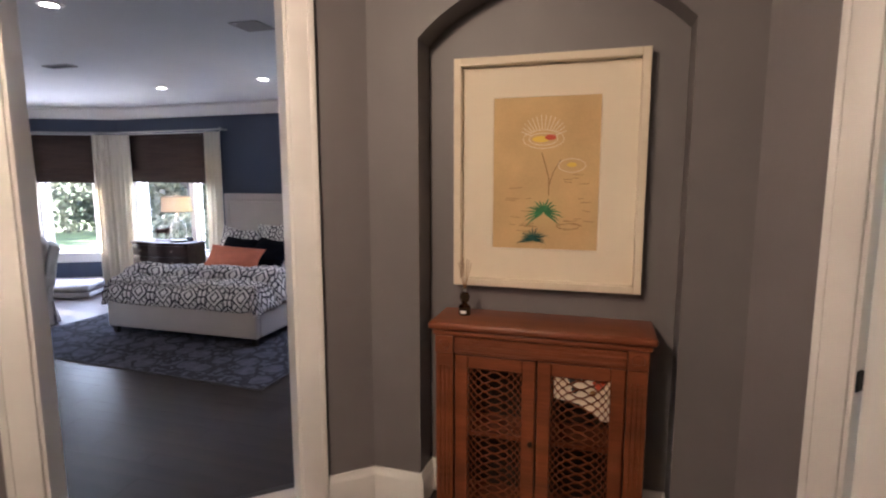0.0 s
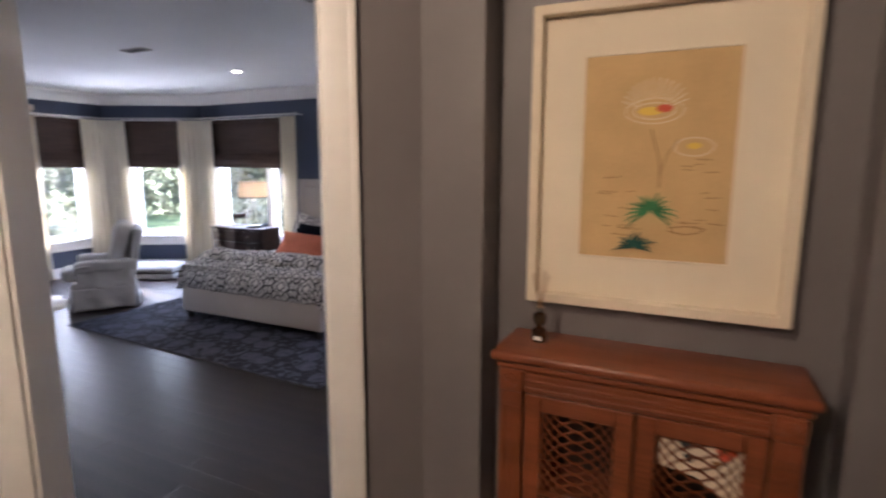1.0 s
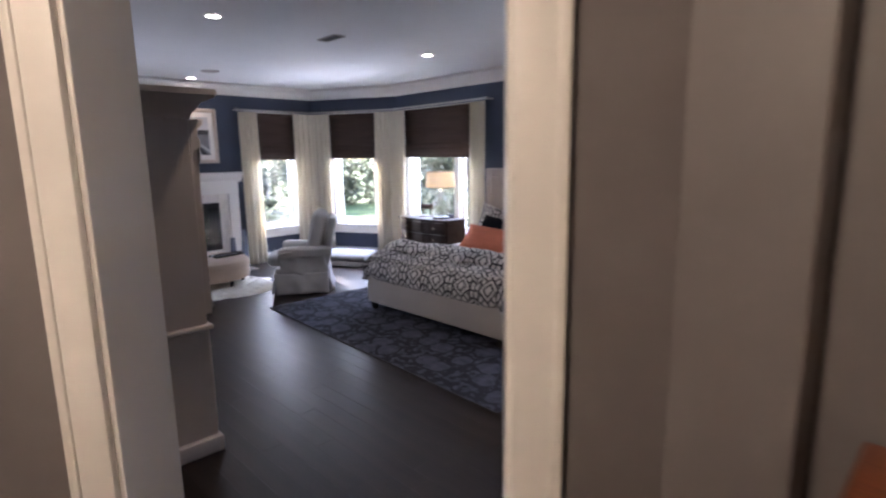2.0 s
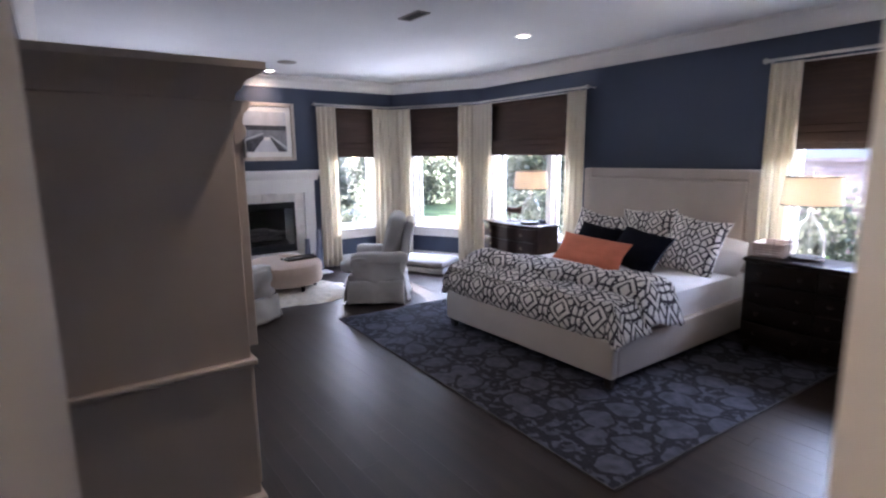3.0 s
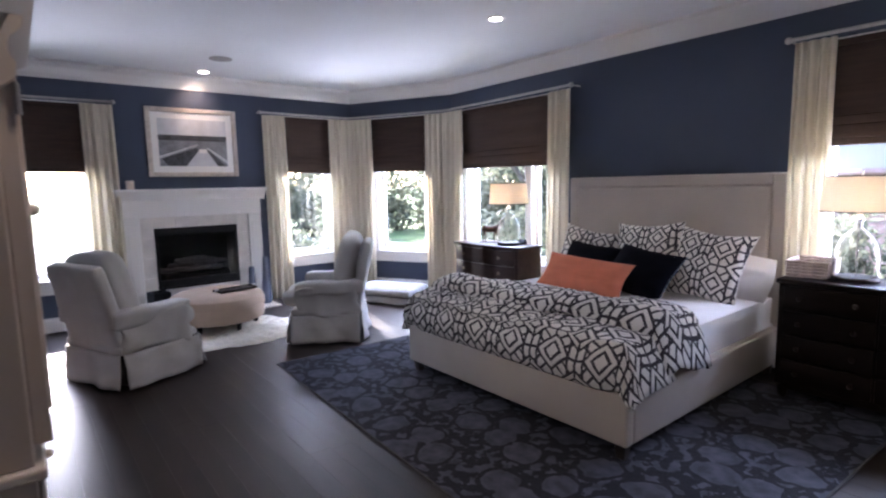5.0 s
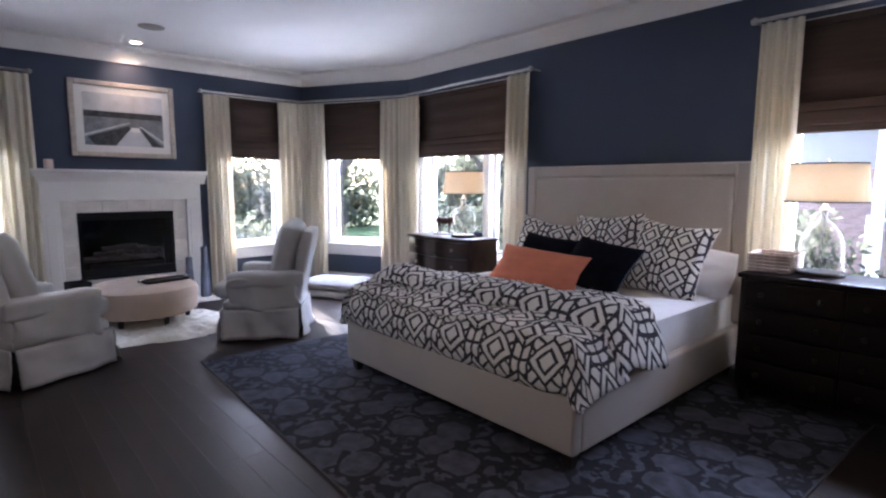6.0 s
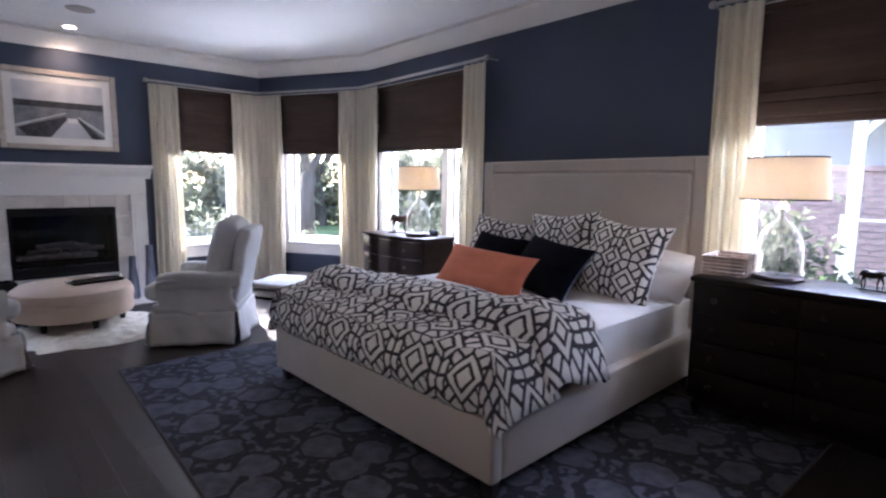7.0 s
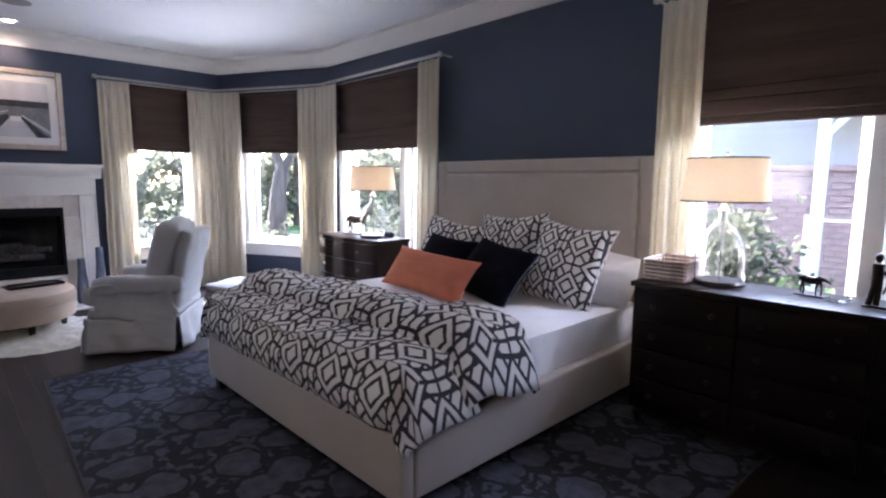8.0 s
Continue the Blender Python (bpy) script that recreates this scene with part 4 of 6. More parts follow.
chest("nightstand", pose(-6.50, 6.775, 0), 1.02, 0.38, 0.855, 1, 4, "espresso wood bow fronted chest of drawers beside the bed", "nightstand", 0.05, M_BRASS, M_WALNUT)
chest("dresser", pose(-2.97, 6.74, 0), 1.62, 0.42, 0.855, 3, 4, "long espresso wood dresser under the window", "dresser", 0.0, M_BRONZE)


# ---- lamps and ornaments ----
def table_lamp(m, label):
    t = thing("table_lamp", m, label, "table lamp", "glass bottle table lamps")
    part("base", lathe([(0.120, 0.0), (0.131, 0.004), (0.131, 0.016), (0.120, 0.026), (0.0, 0.026)], 40), M_BRONZE, t)
    out = [(0.122, 0.027), (0.126, 0.04), (0.127, 0.10), (0.126, 0.16), (0.120, 0.21), (0.106, 0.255), (0.082, 0.295), (0.052, 0.325), (0.030, 0.345), (0.024, 0.365), (0.024, 0.40)]
    inn = [(r - 0.004, z) for r, z in out[::-1]]
    part("bottle", lathe(out + inn, 40, closed=True), M_GLASS, t)
    part("stem", tube((0, 0, 0.026), (0, 0, 0.47), 0.005), M_CHROME, t)
    part("neck", lathe([(0.026, 0.395), (0.032, 0.40), (0.030, 0.415), (0.018, 0.43), (0.012, 0.46), (0.0, 0.462)], 24), M_CHROME, t)
    part("bulb", lathe([(0.014, 0.47), (0.018, 0.50), (0.030, 0.54), (0.028, 0.57), (0.0, 0.59)], 16), M_LAMPBULB, t)
    sh = lathe([(0.218, 0.455), (0.195, 0.685), (0.193, 0.685), (0.216, 0.455)], 48, closed=True)
    s = part("shade", sh, M_LAMPSHADE, t, "cream drum lampshade with a dark trim")
    for r, z in ((0.2185, 0.455), (0.196, 0.682)):
        part("trim_band", lathe([(r, z - 0.003), (r + 0.0015, z - 0.003), (r + 0.0015, z + 0.004), (r, z + 0.004)], 48, closed=True), M_ESPRESSO, s)
    part("harp", tube((-0.19, 0, 0.66), (0.19, 0, 0.66), 0.0025, n=6), M_CHROME, t)
    part("finial", lathe([(0.004, 0.655), (0.006, 0.70), (0.009, 0.715), (0.0, 0.725)], 12), M_CHROME, t)
    return t


M_LAMPBULB = glow("lamp_bulb", (1.0, 0.80, 0.58), 4.0)
lamp_1 = table_lamp(pose(-5.77, 6.56, 0.8552), "clear glass bottle table lamp with a lit cream drum shade")
lamp_2 = table_lamp(pose(-2.61, 6.57, 0.8552), "clear glass bottle table lamp with a lit cream drum shade")
for x, y in ((-5.77, 6.56), (-2.61, 6.57)):
    lamp("bulb_light", (x, y, 0.855 + 0.545), 0.6, (1.0, 0.82, 0.62), 0.03)


def horse(m, size, material, label, rider=False, lean=0.0):
    """A small walking horse on a plinth, as one cast piece."""
    b = ball((0, 0, 0.62), 0.34, 0.13, 0.16)
    ball((0.26, 0, 0.66), 0.15, 0.12, 0.16, b)
    ball((-0.26, 0, 0.66), 0.17, 0.13, 0.17, b)
    tube((0.32, 0, 0.70), (0.52, 0, 0.98 - lean), 0.11, 0.06, 12, b)
    tube((0.50, 0, 0.98 - lean), (0.72, 0, 0.86 - lean), 0.065, 0.035, 12, b)
    tube((0.49, 0.02, 1.0 - lean), (0.49, 0.03, 1.07 - lean), 0.02, 0.005, 8, b)
    for x, y, dx in ((0.28, 0.06, 0.10), (0.26, -0.06, -0.06), (-0.30, 0.06, -0.08), (-0.28, -0.06, 0.07)):
        tube((x, y, 0.58), (x + dx, y, 0.30), 0.065, 0.035, 10, b)
        tube((x + dx, y, 0.31), (x + dx * 0.7, y, 0.03), 0.032, 0.028, 10, b)
    tube((-0.40, 0, 0.70), (-0.52, 0, 0.30), 0.04, 0.015, 10, b)
    if rider:
        tube((-0.62, 0.0, 0.03), (-0.60, 0.0, 0.55), 0.06, 0.07, 10, b)
        tube((-0.76, 0.0, 0.03), (-0.68, 0.0, 0.55), 0.06, 0.07, 10, b)
        tube((-0.65, 0.0, 0.50), (-0.64, 0.0, 0.98), 0.11, 0.12, 12, b)
        tube((-0.62, 0.0, 0.90), (-0.40, 0.0, 0.66), 0.05, 0.035, 10, b)
        ball((-0.64, 0, 1.12), 0.085, 0.085, 0.11, b, 12)
    box(-0.86 if rider else -0.52, 0.56, -0.20, 0.20, 0.0, 0.04, 0.01, 1, b)
    b.transform(Matrix.Scale(size, 4))
    ob = part("horse_figurine", b, material)
    ob.matrix_world = m
    return tagged(ob, label, "figurine")


horse(pose(-6.12, 6.61, 0.8552, 0, 0, 35), 0.24, M_BROWNFIG, "small brown horse figurine on a plinth")
horse(pose(-2.19, 6.60, 0.8552, 0, 0, -10), 0.125, M_BRONZE, "small dark bronze horse figurine", lean=0.3)
horse(pose(-1.80, 6.54, 0.8552, 0, 0, 5), 0.20, M_BRONZE, "dark bronze figurine of a horse with a standing figure", rider=True)

bk = thing("wicker_basket", pose(-2.86, 6.58, 0.8552, 0, 0, 4), "low whitewashed wicker tray basket", "basket")
part("bottom", box(-0.115, 0.115, -0.155, 0.155, 0.002, 0.012, 0.003, 1), M_WICKER, bk)
for z in (0.012, 0.034, 0.056, 0.078, 0.098):
    part("weave_band", frame_bars(-0.12 - z * 0.08, 0.12 + z * 0.08, -0.16 - z * 0.08, 0.16 + z * 0.08, 0.012, -0.0212, 0.0, 0.006), M_WICKER, bk, at=pose(0, 0, z, -90))
for sx in (-1, 1):
    for sy in (-0.14, -0.07, 0.07, 0.14):
        part("stake", box(sx * 0.112 - 0.005, sx * 0.112 + 0.005, sy - 0.006, sy + 0.006, 0.0, 0.10, 0.002, 1), M_WICKER, bk)
dish = part("glass_dish", lathe([(0.03, 0.0), (0.045, 0.008), (0.05, 0.02), (0.046, 0.02), (0.04, 0.01), (0.0, 0.008)], 24), M_FROST)
dish.location = (-2.06, 6.54, 0.8552)
tagged(dish, "small clear glass dish on the dresser", "dish")
ck = thing("desk_clock", pose(-5.68, 6.69, 0.8552, 0, 0, 20), "small black alarm clock beside the lamp", "clock")
part("body", box(-0.045, 0.045, -0.025, 0.025, 0.0, 0.055, 0.012, 3), M_BLACK, ck)
part("face", box(-0.035, 0.035, -0.028, -0.024, 0.012, 0.046, 0.002, 1), M_SMOKE, ck)

# ---- fireplace ----
fp = thing("fireplace", pose(-8.80, 4.04, 0), "white painted mantelpiece with cream stone surround and black firebox", "fireplace")
# local: x out of the wall, y along it
for s in (-1, 1):
    y0, y1 = sorted((s * 0.635, s * 0.80))
    part("pilaster", box(0.0, 0.10, y0, y1, 0.0, 1.30, 0.004, 1), M_TRIM, fp)
    part("pilaster_base", box(0.0, 0.115, y0 - 0.012, y1 + 0.012, 0.0, 0.15, 0.005, 1), M_TRIM, fp)
    part("pilaster_panel", box(0.10, 0.106, y0 + 0.035, y1 - 0.035, 0.22, 1.12, 0.004, 1), M_TRIM, fp)
part("frieze", box(0.0, 0.11, -0.80, 0.80, 1.215, 1.42, 0.004, 1), M_TRIM, fp)
part("bed_mould", sweep([(0.0, 1.40), (-0.10, 1.40), (-0.115, 1.43), (-0.14, 1.46), (-0.165, 1.49), (-0.17, 1.515), (0.0, 1.515)], [(0.0, -0.86), (0.0, 0.86)]), M_TRIM, fp)
part("mantel_shelf", box(0.0, 0.20, -0.875, 0.875, 1.516, 1.555, 0.006, 2), M_TRIM, fp)
for k in range(5):
    z0, z1 = 0.0 + k * 0.243, 0.0 + (k + 1) * 0.243 - 0.003
    for s in (-1, 1):
        y0, y1 = sorted((s * 0.487, s * 0.632))
        part("tile", box(0.0, 0.06, y0, y1, z0, z1, 0.002, 1), M_MARBLE, fp)
for k in range(4):
    y0 = -0.486 + k * 0.243
    part("tile", box(0.0, 0.06, y0, y0 + 0.240, 1.082, 1.212, 0.002, 1), M_MARBLE, fp)
    part("tile", box(0.0, 0.06, y0, y0 + 0.240, 0.0, 0.328, 0.002, 1), M_MARBLE, fp)
for k in range(7):
    y0 = -0.86 + k * 0.2458
    part("hearth_tile", box(0.10, 0.50, y0, y0 + 0.2435, 0.0, 0.018, 0.003, 1), M_MARBLE, fp)
fb = part("firebox", box(-0.40, -0.39, -0.48, 0.48, 0.33, 1.08), M_SKIRTDK, fp)
part("firebox_side", box(-0.39, 0.0, -0.495, -0.48, 0.33, 1.08), M_SKIRTDK, fb)
part("firebox_side", box(-0.39, 0.0, 0.48, 0.495, 0.33, 1.08), M_SKIRTDK, fb)
part("firebox_roof", box(-0.39, 0.0, -0.48, 0.48, 1.07, 1.08), M_SKIRTDK, fb)
part("firebox_floor", box(-0.39, 0.0, -0.48, 0.48, 0.33, 0.345), M_SKIRTDK, fb)
part("metal_frame", frame_bars(-0.485, 0.485, 0.33, 1.08, 0.03, -0.075, -0.06, 0.003), M_BLACK, fp, at=pose(0, 0, 0, 0, 0, 90))
part("hood", box(0.03, 0.066, -0.455, 0.455, 0.99, 1.05, 0.006, 1), M_BLACK, fp)
part("lower_louvre", box(0.03, 0.066, -0.455, 0.455, 0.36, 0.44, 0.006, 1), M_BLACK, fp)
part("ember_bed", box(-0.34, -0.02, -0.40, 0.40, 0.345, 0.50, 0.03, 2), M_SKIRTDK, fb)
rnd = random.Random(5)
for k in range(9):
    y, z = rnd.uniform(-0.26, 0.26), 0.54 + 0.055 * (k // 3)
    a, L = rnd.uniform(-0.55, 0.55), rnd.uniform(0.10, 0.20) * (1.25 - 0.12 * (k // 3))
    b = None
    p = Vector((rnd.uniform(-0.20, -0.08), y - L * math.cos(a), z - 0.25 * L * a))
    for q in range(5):
        n2 = p + Vector((math.sin(a) * L * 0.4 + rnd.uniform(-0.01, 0.01), math.cos(a) * L * 0.4, 0.1 * L * a + rnd.uniform(-0.008, 0.008)))
        b = tube(p, n2, rnd.uniform(0.026, 0.036), rnd.uniform(0.024, 0.034), 9, b)
        p = n2
    part("log", b, M_LOG, fb)
part("fire_glass", box(0.028, 0.032, -0.455, 0.455, 0.44, 0.99), M_FIREGLASS, fp)
candle = thing("candle", pose(-8.66, 3.335, 1.5552), "short ivory pillar candle on the mantel", "candle")
part("wax", lathe([(0.0, 0.0), (0.040, 0.0), (0.042, 0.004), (0.042, 0.095), (0.038, 0.10), (0.02, 0.094), (0.0, 0.092)], 24), M_CANDLE, candle)
part("wick", tube((0, 0, 0.09), (0.002, 0, 0.108), 0.0015, n=6), M_BLACK, candle)
for k, (y, h, x) in enumerate(((4.63, 0.50, -8.58), (4.80, 0.62, -8.54))):
    vz = part("floor_vase", lathe([(0.052, 0.0), (0.060, 0.01), (0.062, 0.05), (0.055, h * 0.4), (0.040, h * 0.75), (0.036, h), (0.032, h), (0.036, h * 0.7), (0.05, 0.05), (0.0, 0.04)], 12), M_SMOKE)
    vz.location = (x, y, 0.0182)
    tagged(vz, "tall tapering smoky blue grey vase on the hearth", "vase", "hearth vases")

# framed pier photograph
art = thing("framed_print", pose(-8.797, 4.085, 1.70, 0, 0, 90), "framed grey photograph of a path through dunes", "picture")
# local: x runs along +y of the room, y = 0 at the wall, room at y < 0
part("frame", frame_bars(-0.525, 0.525, 0.0, 0.83, 0.055, -0.035, 0.0, 0.008), M_SILVER, art)
part("mat_board", box(-0.47, 0.47, -0.012, -0.002, 0.055, 0.775), M_TRIM, art)
part("photo_sky", box(-0.395, 0.395, -0.015, -0.012, 0.50, 0.70), M_GREY3, art)
part("photo_dune", box(-0.395, 0.395, -0.015, -0.012, 0.13, 0.46), M_GREY2, art)
part("photo_horizon", box(-0.395, 0.395, -0.0155, -0.012, 0.44, 0.505), M_GREY1, art)


def flat(points, y, thick=0.002, bm=None):
    """A thin flat shape in the xz plane."""
    b = bmesh.new()
    f = b.faces.new([b.verts.new((x, y, z)) for x, z in points])
    r = bmesh.ops.extrude_face_region(b, geom=[f])
    for v in r["geom"]:
        if isinstance(v, bmesh.types.BMVert):
            v.co.y -= thick
    bmesh.ops.recalc_face_normals(b, faces=b.faces[:])
    return join(bm, b)


part("photo_path", flat([(-0.10, 0.13), (0.27, 0.13), (0.14, 0.33), (0.06, 0.33)], -0.015), M_GREY3, art)
part("photo_rail", flat([(-0.395, 0.22), (-0.395, 0.25), (0.05, 0.40), (0.05, 0.39)], -0.016), M_GREY3, art)
part("photo_rail", flat([(0.395, 0.16), (0.395, 0.20), (0.16, 0.36), (0.15, 0.35)], -0.016), M_GREY3, art)
part("photo_shade", flat([(-0.30, 0.13), (-0.10, 0.13), (0.05, 0.32), (0.04, 0.36), (-0.37, 0.22)], -0.0155), M_GREY1, art)
part("photo_shade", flat([(0.28, 0.13), (0.38, 0.13), (0.16, 0.34), (0.15, 0.33)], -0.0155), M_GREY1, art)
part("photo_boat", box(0.06, 0.15, -0.019, -0.015, 0.29, 0.34, 0.001, 1), M_TRIM, art)


# ---- armchairs, ottoman, sheepskin ----
def cloth_box(x0, x1, y0, y1, z0, z1, r, n=10, puff=0.0, seed=0, wrinkle=0.006):
    """A soft block with well rounded edges, a swelling and faint creases."""
    b = bmesh.new()
    bmesh.ops.create_cube(b, size=2)
    bmesh.ops.subdivide_edges(b, edges=b.edges[:], cuts=n, use_grid_fill=True)
    hx, hy, hz = (x1 - x0) / 2, (y1 - y0) / 2, (z1 - z0) / 2
    for v in b.verts:
        p = Vector((v.co.x * hx, v.co.y * hy, v.co.z * hz))
        q = Vector([math.copysign(max(0, abs(c) - 0) if h <= r else min(abs(c), h - r), c) if h > r else 0 for c, h in zip(p, (hx, hy, hz))])
        d = p - q
        if d.length > 1e-6:
            k = max(abs(d.x), abs(d.y), abs(d.z))
            p = q + d.normalized() * min(r, k)
        u = v.co
        p.z += puff * (1 - u.x ** 2) * (1 - u.y ** 2) * (1 if u.z > 0 else 0)
        p.y += puff * 0.5 * (1 - u.x ** 2) * (1 - u.z ** 2) * (1 if u.y > 0 else -1) * (abs(u.y) > 0.9)
        w = Vector((p.x * 5 + seed, p.y * 5, p.z * 5))
        p += Vector((noise.noise(w), noise.noise(w + Vector((9, 0, 0))), noise.noise(w + Vector((0, 9, 0))))) * wrinkle * 2
        v.co = p + Vector(((x0 + x1) / 2, (y0 + y1) / 2, (z0 + z1) / 2))
    return b


def armchair(m, label):
    """A slipcovered glider; its front is at local -y, 0.80 deep and 0.76 wide."""
    t = thing("armchair", m, label, "armchair", "slipcovered armchairs")
    hw, d0, d1 = 0.38, -0.40, 0.40
    # skirt with corner pleats
    for k, (a, c) in enumerate((((-hw, d0 + 0.06), (hw, d0 + 0.06)), ((hw, d0 + 0.06), (hw, d1 - 0.06)), ((hw, d1 - 0.06), (-hw, d1 - 0.06)), ((-hw, d1 - 0.06), (-hw, d0 + 0.06)))):
        a, c = Vector(a), Vector(c)
        dv = (c - a)
        nv = Vector((dv.y, -dv.x)).normalized()
        b = bmesh.new()
        g = []
        for j in range(9):
            v = j / 8
            row = []
            for i in range(29):
                u = i / 28
                p = a + dv * (0.008 + 0.984 * u) + nv * (0.008 + v * 0.035 + 0.014 * v * math.sin(4.2 * u * math.pi + 2 * k) + 0.034 * v * noise.noise((u * 3.5 + 3 * k, v * 1.5, k)) + 0.016 * noise.noise((u * 5 + 2.5 * v + 7 * k, v * 3.5 - 2 * u, 3.3 + k)))
                row.append(b.verts.new((p.x, p.y, 0.285 - 0.27 * v)))
            g.append(row)
        for j in range(8):
            for i in range(28):
                b.faces.new((g[j][i], g[j][i + 1], g[j + 1][i + 1], g[j + 1][i]))
        ob = part("skirt", b, M_SLIP, t)
        sol = ob.modifiers.new("thickness", "SOLIDIFY")
        sol.thickness = 0.006
    part("base", box(-hw + 0.02, hw - 0.02, d0 + 0.08, d1 - 0.08, 0.03, 0.28, 0.01, 1), M_LEG_AND_SHADE, t)
    part("seat_deck", cloth_box(-hw, hw, d0 + 0.06, d1 - 0.05, 0.265, 0.36, 0.04, seed=1), M_SLIP, t)
    part("seat_cushion", cloth_box(-hw + 0.14, hw - 0.14, d0 - 0.04, d1 - 0.20, 0.345, 0.50, 0.06, puff=0.02, seed=2), M_SLIP, t)
    for s in (-1, 1):
        x0, x1 = sorted((s * (hw - 0.155), s * (hw + 0.005)))
        b = cloth_box(x0 + 0.02 * (s > 0) - 0.0, x1 - 0.02 * (s < 0), d0 + 0.125, d1 - 0.06, 0.27, 0.58, 0.03, seed=3 + s, wrinkle=0.022, n=16)
        part("arm_panel", b, M_SLIP, t)
        part("arm_roll", cloth_box(x0, x1, d0 + 0.115, d1 - 0.02, 0.47, 0.615, 0.04, seed=6 + s, wrinkle=0.008), M_SLIP, t)
    bb = cloth_box(-hw + 0.03, hw - 0.03, 0.03, 0.14, 0.0, 0.75, 0.04, seed=11, n=14)
    for v in bb.verts:
        k = max(0.0, v.co.z / 0.76)
        v.co.x *= 1 - 0.09 * k ** 2
    bb.transform(Matrix.Translation((0, 0.185, 0.27)) @ Matrix.Rotation(radians(-12.5), 4, "X"))
    part("back", bb, M_SLIP, t)
    bc = cloth_box(-hw + 0.09, hw - 0.09, -0.11, 0.085, 0.0, 0.58, 0.065, puff=0.03, seed=13, wrinkle=0.008)
    for v in bc.verts:
        v.co.z -= 0.02 * (abs(v.co.x) / hw) ** 2.5 * max(0.0, v.co.z / 0.56)
    bc.transform(Matrix.Translation((0, 0.155, 0.48)) @ Matrix.Rotation(radians(-14), 4, "X"))
    part("back_cushion", bc, M_SLIP, t)
    return t


chair_1 = armchair(pose(-6.66, 4.78, 0, 0, 0, -33.5), "grey slipcovered armchair with skirt, facing the ottoman")
chair_2 = armchair(pose(-6.72, 2.98, 0, 0, 0, 204), "grey slipcovered armchair with skirt, facing the fireside")

pet = thing("pet_bed", pose(-7.60, 6.14, 0.0, 0, 0, 26), "low rectangular grey pet bed under the bay window", "pet bed")
part("base_cushion", cloth_box(-0.46, 0.46, -0.30, 0.30, 0.002, 0.105, 0.035, seed=31), M_PETGREY, pet)
part("piping", frame_bars(-0.455, 0.455, -0.295, 0.295, 0.012, -0.012, 0.0, 0.004), M_LEG_AND_SHADE, pet, at=pose(0, 0, 0.100, -90))
part("top_cushion", cloth_box(-0.45, 0.45, -0.29, 0.29, 0.108, 0.205, 0.04, puff=0.02, seed=33), M_PETGREY, pet)

ott = thing("ottoman", pose(-7.62, 3.92, 0.03), "round blush upholstered ottoman on dark feet", "ottoman")
part("cushion", lathe([(0.0, 0.11), (0.44, 0.11), (0.475, 0.125), (0.485, 0.16), (0.482, 0.24), (0.478, 0.262), (0.487, 0.272), (0.49, 0.31), (0.475, 0.36), (0.43, 0.392), (0.30, 0.408), (0.0, 0.412)], 56), M_OTTO, ott)
part("welt", lathe([(0.480, 0.262), (0.490, 0.264), (0.492, 0.268), (0.488, 0.272), (0.478, 0.272)], 56, closed=True), M_OTTO, ott)
for k in range(6):
    q = 2 * math.pi * (k + 0.25) / 6
    b = lathe([(0.018, 0.0), (0.03, 0.10), (0.032, 0.115)], 10, None, (0.38 * math.cos(q), 0.38 * math.sin(q), 0))
    part("foot", b, M_LEG_AND_SHADE, ott)
tray = thing("tray", pose(-7.50, 4.08, 0.4428, 0, 0, 12), "narrow dark metal tray with handles on the ottoman", "tray")
part("plate", box(-0.09, 0.09, -0.20, 0.20, 0.0, 0.008, 0.003, 1), M_BRONZE, tray)
part("rim", frame_bars(-0.10, 0.10, -0.21, 0.21, 0.012, -0.022, 0.0, 0.004), M_BRONZE, tray, at=pose(0, 0, 0, -90))
part("handle", tube((0, -0.23, 0.025), (0, -0.20, 0.02), 0.02, n=10), M_CHROME, tray)
part("handle", tube((0, 0.20, 0.02), (0, 0.23, 0.025), 0.02, n=10), M_CHROME, tray)
bx = thing("storage_box", pose(-8.12, 3.44, 0.0, 0, 0, 10), "small black box with open top by the hearth", "box")
part("body", frame_bars(-0.11, 0.11, -0.09, 0.09, 0.012, -0.42, 0.0, 0.004), M_BLACK, bx, at=pose(0, 0, 0, -90))
part("base", box(-0.10, 0.10, -0.08, 0.08, 0.004, 0.37, 0.002, 1), M_BLACK, bx)

skin = thing("sheepskin", pose(-7.45, 4.02, 0.0, 0, 0, 20), "ivory sheepskin rug under the ottoman", "rug")
b = bmesh.new()
rings, nseg = 22, 120
vs = [[b.verts.new((0, 0, 0.03))] * nseg]
for k in range(1, rings + 1):
    row = []
    for i in range(nseg):
        q = 2 * math.pi * i / nseg
        R = (0.62 + 0.06 * math.cos(2 * q) + 0.07 * noise.noise((math.cos(q) * 2, math.sin(q) * 2, 3)) + 0.06 * noise.noise((math.cos(q) * 6, math.sin(q) * 6, 1))) * k / rings
        x, y = R * math.cos(q) * 1.0, R * math.sin(q) * 1.15
        edge = 1 - (k / rings) ** 9
        row.append(b.verts.new((x, y, 0.004 + edge * (0.045 + 0.028 * noise.noise((x * 11, y * 11, 0)) + 0.014 * noise.noise((x * 34, y * 34, 2))))))
    vs.append(row)
for i in range(nseg):
    b.faces.new((vs[0][0], vs[1][i], vs[1][(i + 1) % nseg]))
for k in range(1, rings):
    for i in range(nseg):
        b.faces.new((vs[k][i], vs[k + 1][i], vs[k + 1][(i + 1) % nseg], vs[k][(i + 1) % nseg]))
bmesh.ops.recalc_face_normals(b, faces=b.faces[:])
part("fleece", b, M_FUR, skin)

